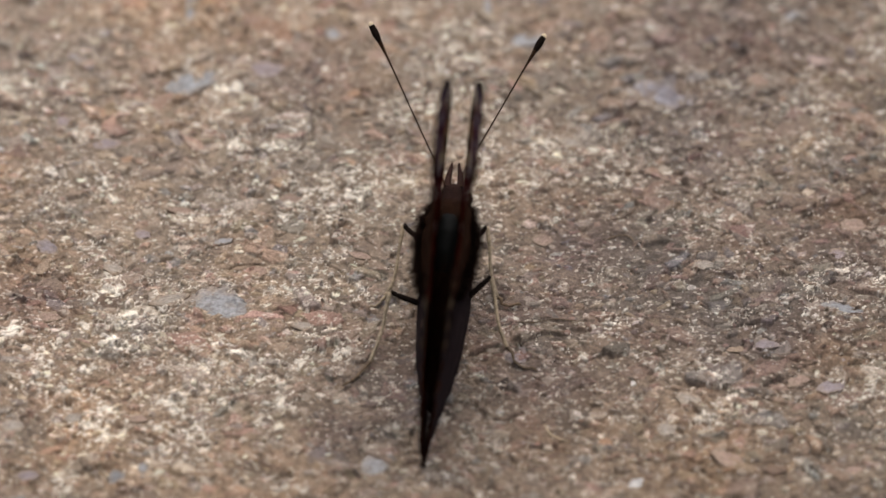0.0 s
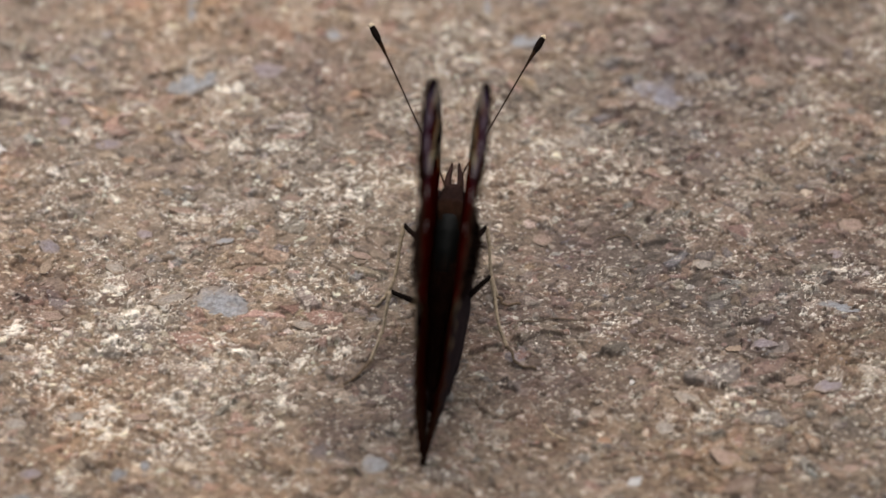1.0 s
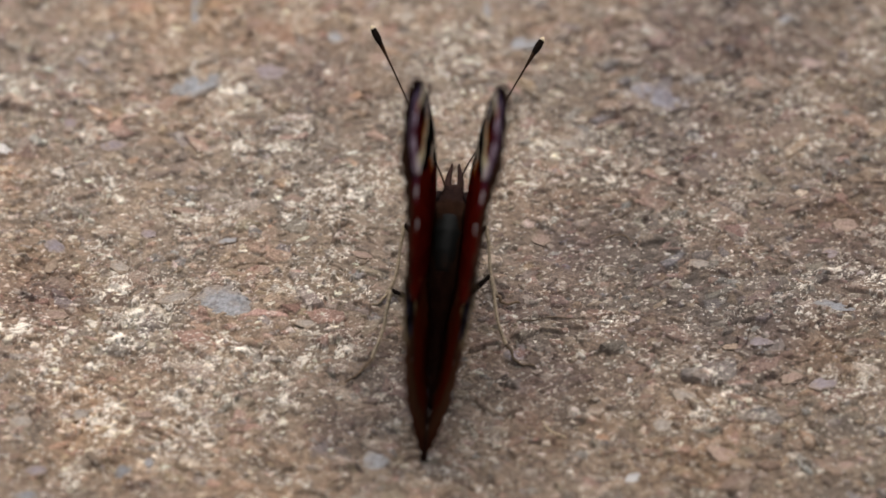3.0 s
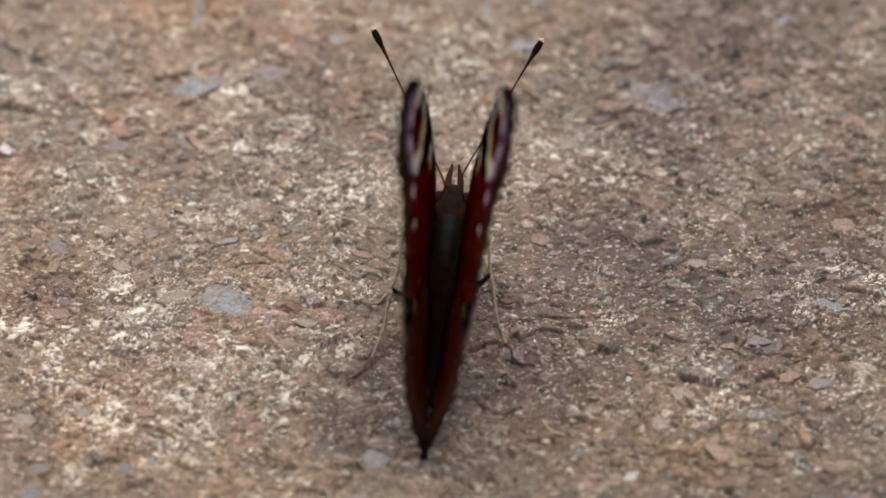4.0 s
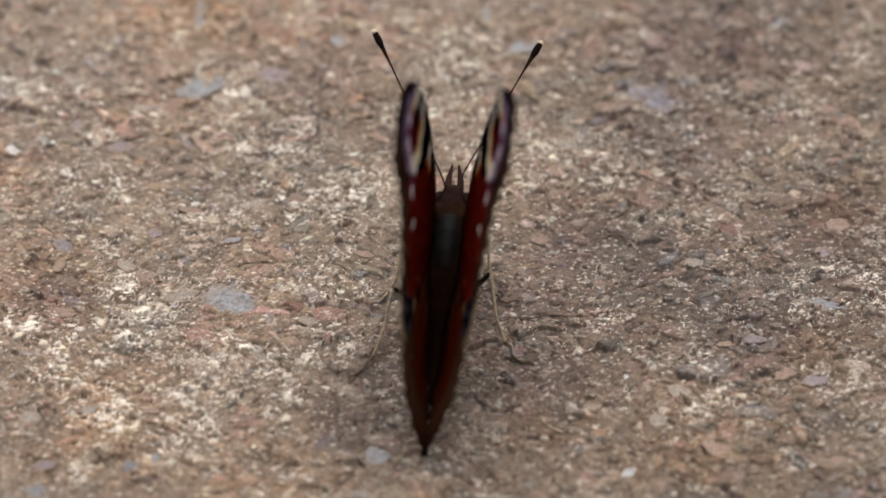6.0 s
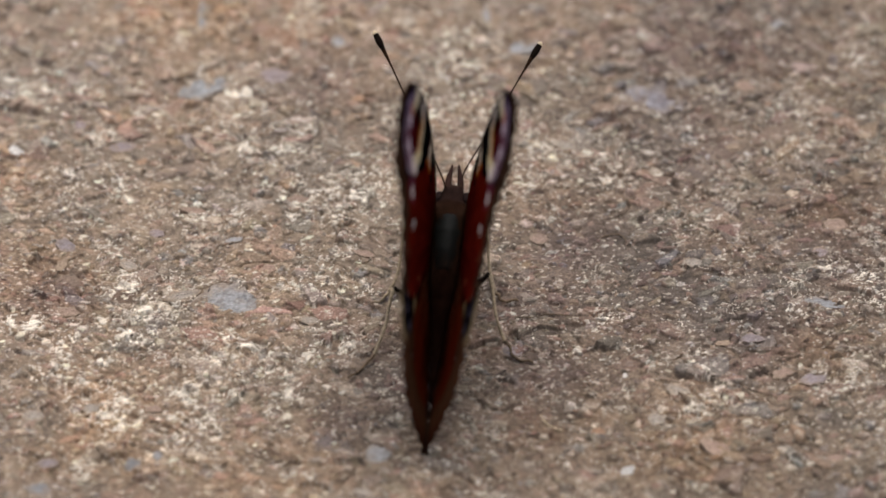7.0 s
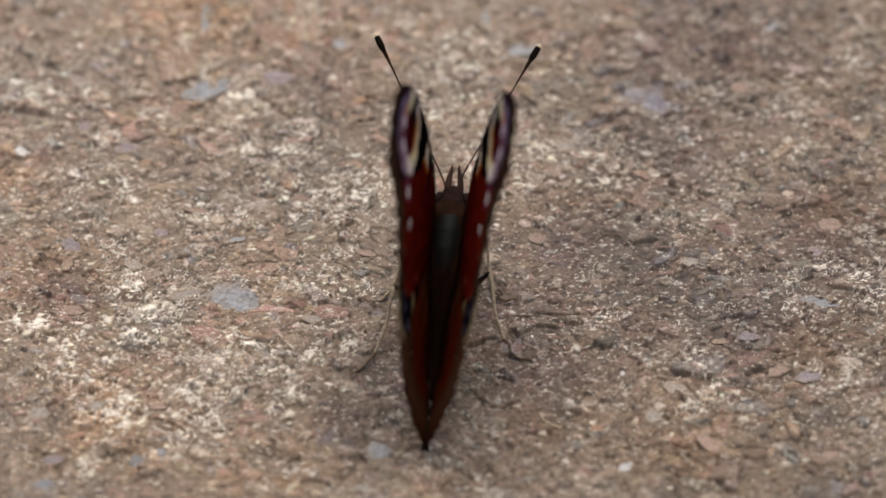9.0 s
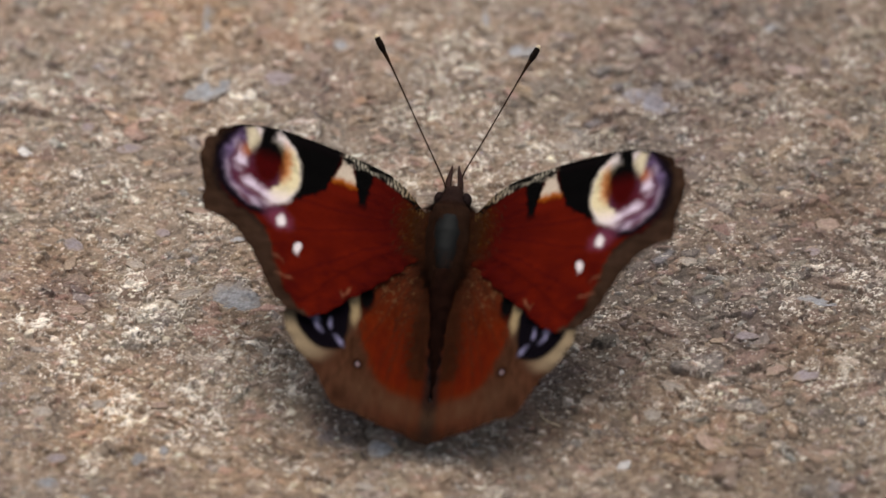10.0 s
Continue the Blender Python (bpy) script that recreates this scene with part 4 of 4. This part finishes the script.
def build_fur():
    """Fine hair on the back, as one mesh on each piece of the body."""
    rng = random.Random(7)
    for host, count, rows, length in ((thorax, 13000, ((-9.2, 1.5), (-8.0, 2.2), (-5.5, 2.9), (-2.5, 3.15), (0.5, 2.9), (2.9, 2.0)), 1.3),
                                      (abdomen, 3000, ((-23.0, 0.7), (-19, 1.2), (-13, 1.55), (-7.2, 1.6)), 0.6),
                                      (head, 2200, ((1.2, 2.2), (2.6, 1.85), (4.0, 1.45), (5.4, 0.8)), 0.5)):
        ys, ws = [r[0] for r in rows], [r[1] for r in rows]
        bm, flank = bmesh.new(), bmesh.new()
        for _ in range(count):
            y = rng.uniform(ys[0], ys[-1])
            w = float(np.interp(y, ys, ws)) * 0.96
            a = rng.uniform(-0.8, math.pi + 0.8)
            if host is thorax and rng.random() < 0.5:
                a = rng.choice((rng.uniform(-0.8, 0.45), math.pi - rng.uniform(-0.8, 0.45)))
            out = Vector((math.cos(a), 0, math.sin(a)))
            low = host is thorax and math.sin(a) < 0.45
            if host is thorax and math.sin(a) > 0.88 and y < 0.8 and rng.random() < 0.8:
                continue
            sink = float(np.interp(y, [-23.6, -14, -7.2, -4], [-1.7, 0.25, 0.75, 0.3]))
            base = Vector((0, y, sink)) + Vector((out.x, 0, out.z * (0.8 if host is not abdomen else 1))) * w
            way = (out * rng.uniform(0.35, 0.8) + Vector((rng.gauss(0, 0.25), rng.uniform(-1.0, -0.5), rng.gauss(0, 0.2)))).normalized()
            reach = 1.0
            if low:
                clump = noise.noise(Vector((y * 0.9, math.sin(a) * 3, out.x)))
                way = (out * rng.uniform(0.5, 1.0) + Vector((0, -0.55 + 0.9 * clump + rng.gauss(0, 0.25), rng.gauss(0.05, 0.25)))).normalized()
                reach = rng.uniform(0.7, 1.5) * (1 + 0.5 * clump)
            elif host is thorax:
                way = (out * rng.uniform(0.1, 0.35) + Vector((rng.gauss(0, 0.15), -1.0, rng.gauss(0, 0.1)))).normalized()
                reach = 0.8
            tip = base + way * length * rng.uniform(0.6, 1.3) * reach
            cross = way.cross(out).normalized() * 0.022
            bent = (base + tip) / 2 + out * 0.08
            target = flank if low else bm
            v = [target.verts.new(p * MM) for p in (base - cross, base + cross, bent + cross * 0.8, bent - cross * 0.8, tip)]
            target.faces.new(v[:4])
            target.faces.new((v[3], v[2], v[4]))
        tagged(part("fur", bm, MAT_HEAD if host is head else MAT_BELLY if host is abdomen else MAT_HAIR, host, "fine brown hair"), kind="stuff")
        if host is thorax:
            tagged(part("flank_fur", flank, MAT_FLANK, host, "shaggy blackish brown hair"), kind="stuff")
        else:
            flank.free()


build_fur()


def wing_hair(wing, side, bow, count, span_r, span_a, seed):
    """Fine hair that lies back over the root of a wing."""
    rng = random.Random(seed)
    bm = bmesh.new()
    for _ in range(count):
        r, a = span_r[0] + min(rng.expovariate(1 / span_r[1]), 4 * span_r[1]), rng.uniform(*span_a)
        lift = float(bow(np.array([r]), np.array([a]))[0]) + 0.06
        base = Vector((r * side, a, lift))
        way = Vector((side * rng.uniform(0.1, 0.8), rng.uniform(-1.0, -0.4), rng.uniform(0.05, 0.3))).normalized()
        tip = base + way * rng.uniform(0.7, 1.7)
        cross = way.cross(Vector((0, 0, 1))).normalized() * 0.026
        v = [bm.verts.new(p * MM) for p in (base - cross, base + cross, (base + tip) / 2 + cross + Vector((0, 0, 0.05)), (base + tip) / 2 - cross + Vector((0, 0, 0.05)), tip)]
        bm.faces.new(v[:4])
        bm.faces.new((v[3], v[2], v[4]))
    tagged(part("fur", bm, MAT_GOLD, wing, "golden brown hair"), kind="stuff")


for side in (-1, 1):
    wing_hair(wings["fore", side], side, fore_bow, 600, (0.6, 1.5), (-5.5, 1.6), 31)
    wing_hair(wings["hind", side], side, hind_bow, 1800, (0.0, 1.1), (-22.0, -4.0), 37)

# legs: thigh, shin and foot along their joints
LEGS = [
    [(-2.6, -9.4, -1.9), (-4.8, -9.0, -1.3), (-6.3, -8.5, -1.0), (-6.7, -10.5, -1.8), (-7.0, -12.7, -2.8), (-8.1, -16.5, -3.7), (-9.6, -18.7, -3.6), (-11.0, -20.0, -3.4)],
    [(2.3, -8.6, -2.4), (4.2, -6.6, -2.0), (5.3, -5.3, -2.1), (5.9, -7.3, -3.2), (6.5, -10.1, -4.3), (7.7, -12.7, -5.6), (9.3, -14.9, -5.6), (11.6, -15.5, -5.7)],
    [(-2.6, -1.4, -2.4), (-4.7, 0.2, -2.7), (-5.8, 1.2, -2.6), (-6.2, -1.2, -4.1), (-6.6, -4.4, -5.6), (-7.5, -6.4, -6.5), (-8.4, -7.5, -6.9), (-9.6, -7.9, -6.9)],
    [(2.2, -1.0, -2.8), (3.4, 1.0, -3.4), (4.1, 1.9, -3.3), (4.5, 0.0, -4.6), (4.8, -2.5, -6.1), (5.7, -5.3, -7.6), (6.7, -6.0, -8.0), (8.6, -5.7, -8.4)],
]
for line in LEGS:
    bm = bmesh.new()
    tube(bm, line[:3], (0.36, 0.40, 0.36, 0.30, 0.30), 9, 16)
    leg = on_body(part("leg", bm, MAT_BLACK, butterfly, "thin jointed leg with a dark thigh and tan shin"))
    bm = bmesh.new()
    tube(bm, line[2:6], (0.32, 0.27, 0.21, 0.20, 0.23, 0.20, 0.24, 0.26), 9, 30)
    part("shin", bm, MAT_SHIN, leg, "tan shin")
    bm = bmesh.new()
    knots = [Vector(p) for p in line[5:]]
    path = [knots[0]]
    for k, (p, q) in enumerate(zip(knots, knots[1:])):
        path += [p.lerp(q, 0.35) + Vector((0.14, 0.1, 0.1)) * (-1) ** k, p.lerp(q, 0.7) - Vector((0.12, 0.1, 0.1)) * (-1) ** k, q]
    tube(bm, [tuple(p) for p in path], (0.25, 0.20, 0.24, 0.17, 0.23, 0.16, 0.22, 0.15, 0.20, 0.11), 8, 40)
    part("foot", bm, MAT_SHIN if line is LEGS[2] else MAT_FOOT, leg, "brown jointed foot")

# ---- stones set in the concrete ----


def stone_mesh(seed, detail):
    """A broken stone with a worn, uneven top and an angular outline, about one unit in half width."""
    bm = bmesh.new()
    bmesh.ops.create_icosphere(bm, subdivisions=detail, radius=1.0)
    cuts = [(Vector((math.cos(w), math.sin(w), noise.noise(Vector((seed, w, 1))) * 0.5)).normalized(), 0.64 + 0.30 * noise.noise(Vector((w * 3, seed * 1.7, 5))))
            for w in (k * 1.26 + 1.4 * noise.noise(Vector((seed * 2.3, k, 9))) for k in range(5))]
    lean = Vector((noise.noise(Vector((seed * 1.9, 3, 2))), noise.noise(Vector((seed * 2.9, 7, 2))), 0)) * 0.22
    for v in bm.verts:
        d = v.co.normalized()
        k = min([1.0] + [c / max(d.dot(n), 1e-3) for n, c in cuts if d.dot(n) > 0])
        k *= 1 + 0.22 * noise.noise(d * 1.9 + Vector((0, seed * 5.3, 1))) + 0.12 * noise.noise(d * 5 + Vector((seed * 3.3, 1, 1))) + 0.07 * noise.noise(d * 12 + Vector((2, seed * 1.3, 1)))
        flat = Vector((d.x * k, d.y * k, 0))
        rough = 0.16 * noise.noise(flat * 2.2 + Vector((seed, 4, 1))) + 0.10 * noise.noise(flat * 5 + Vector((seed, 1, 6))) + 0.05 * noise.noise(flat * 13 + Vector((seed, 8, 3)))
        v.co = Vector((flat.x, flat.y, max(min(d.z * 1.7, 0.62), -0.9) + (rough + flat.dot(lean) if d.z > 0 else 0.0)))
    mesh = bpy.data.meshes.new("pebble")
    bm.to_mesh(mesh)
    bm.free()
    smooth(mesh)
    return mesh


FINE = [stone_mesh(k, 4) for k in range(9)]
PLAIN_STONES = [stone_mesh(k + 20, 3) for k in range(12)]
DRESSED = {}


def pebble(mesh, tone, x, y, a, b, turn, proud):
    """A stone a by b mm in half widths, bedded so that it stands proud by that much."""
    key = mesh.name, tone
    if key not in DRESSED:
        DRESSED[key] = mesh.copy()
        DRESSED[key].materials.append(STONE[tone])
    ob = new("pebble", DRESSED[key])
    ob.parent = ground
    high = 0.6 * min(a, b)
    z = height_at(x, y) + 0.55 * proud - 0.19 - 0.62 * high
    ob.matrix_basis = pose(x * MM, y * MM, z * MM, rng_stone.gauss(0, 6), rng_stone.gauss(0, 6), turn) @ Matrix.Diagonal((1.1 * a * MM, 1.1 * b * MM, high * MM, 1))
    return ob


rng_stone = random.Random(12)
for k, (tone, x, y, a, b, turn, proud) in enumerate(KNOWN):
    pebble(FINE[k % len(FINE)], tone, x, y, a, b, turn, proud)
for k in range(235):
    tone = rng_stone.choices(list(STONE), (0.23, 0.06, 0.14, 0.25, 0.25, 0.05, 0.02, 0.0, 0.0, 0.01, 0.0))[0]
    a = min(1.7, 0.5 * math.exp(rng_stone.gauss(0.1, 0.42)))
    x, y = rng_stone.uniform(-62, 62), rng_stone.uniform(-48, 56)
    pebble(PLAIN_STONES[k % len(PLAIN_STONES)], tone, x, y, a, a * rng_stone.uniform(0.4, 0.8), rng_stone.gauss(0, 35), rng_stone.uniform(0.0, 0.22))


# ---- thin plant fibres lying about ----


def fibre(line, mat, label):
    bm = bmesh.new()
    tube(bm, [(x, y, height_at(x, y) + 0.25) for x, y in line], (0.05, 0.09, 0.08, 0.09, 0.05), 6, 24)
    mesh = bpy.data.meshes.new("plant_fibre")
    bm.to_mesh(mesh)
    bm.free()
    smooth(mesh)
    mesh.materials.append(mat)
    tagged(new("plant_fibre", mesh), label, "plant fibre", "plant fibres on the concrete")


fibre([(12.0, -27.6), (12.6, -28.8), (13.6, -29.6), (14.8, -29.9)], MAT_PALE, "thin pale curled plant fibre lying on the concrete")
fibre([(19.6, 1.6), (21.2, 2.4), (22.6, 2.2), (23.2, 1.1)], MAT_FOOT, "thin brown hooked plant fibre lying on the concrete")
fibre([(8.8, -11.2), (11.0, -11.5), (13.5, -10.8), (16.5, -11.0)], MAT_FOOT, "thin brown straight plant fibre lying on the concrete")

# ---- what moves: the wings on their hinges ----
# seconds, degrees of the left and of the right wing above the flat
BEAT = [(0.0, 94.5, 81.2), (0.5, 92.7, 80.3), (1.0, 91.4, 79.6), (1.5, 90.2, 78.2), (2.0, 89.3, 77.0), (2.5, 88.6, 76.6), (4.0, 86.9, 74.7),
        (4.5, 86.6, 74.1), (5.0, 85.7, 74.4), (5.5, 86.0, 74.7), (7.0, 86.3, 74.2), (7.5, 86.3, 74.4), (8.0, 85.9, 74.1), (8.5, 85.4, 73.8)]
BEAT += [(9.0, 84.7, 74.2), (9.3, 83.7, 75.4), (9.5, 82.3, 76.6), (9.6, 80.6, 76.4), (9.7, 68.2, 64.5), (9.8, 52.7, 50.5), (9.9, 35.9, 36.1), (10.0, 32.2, 29.2)]
# how much further the hindwings are closed, left and right
SHUT = [(0.0, 1.5, 3.0), (1.0, 1.0, 2.0), (2.0, 0.5, 0.8), (2.5, 0.0, 0.0), (9.7, 0.0, 0.0), (10.0, -2.5, 0.6)]


def hinge(side, degrees):
    return BODY @ pose(0.0013 * side, 0, 0.0008) @ pose(0, 0, 0, 0, -side * degrees, 0)


def motions():
    for (pair, side), wing in wings.items():
        rows = []
        for t, left, right in BEAT:
            extra = np.interp(t, [k[0] for k in SHUT], [k[1 if side < 0 else 2] for k in SHUT]) if pair == "hind" else 0.0
            rows.append((t, hinge(side, (left if side < 0 else right) + float(extra))))
        walk(wing, rows)


motions()
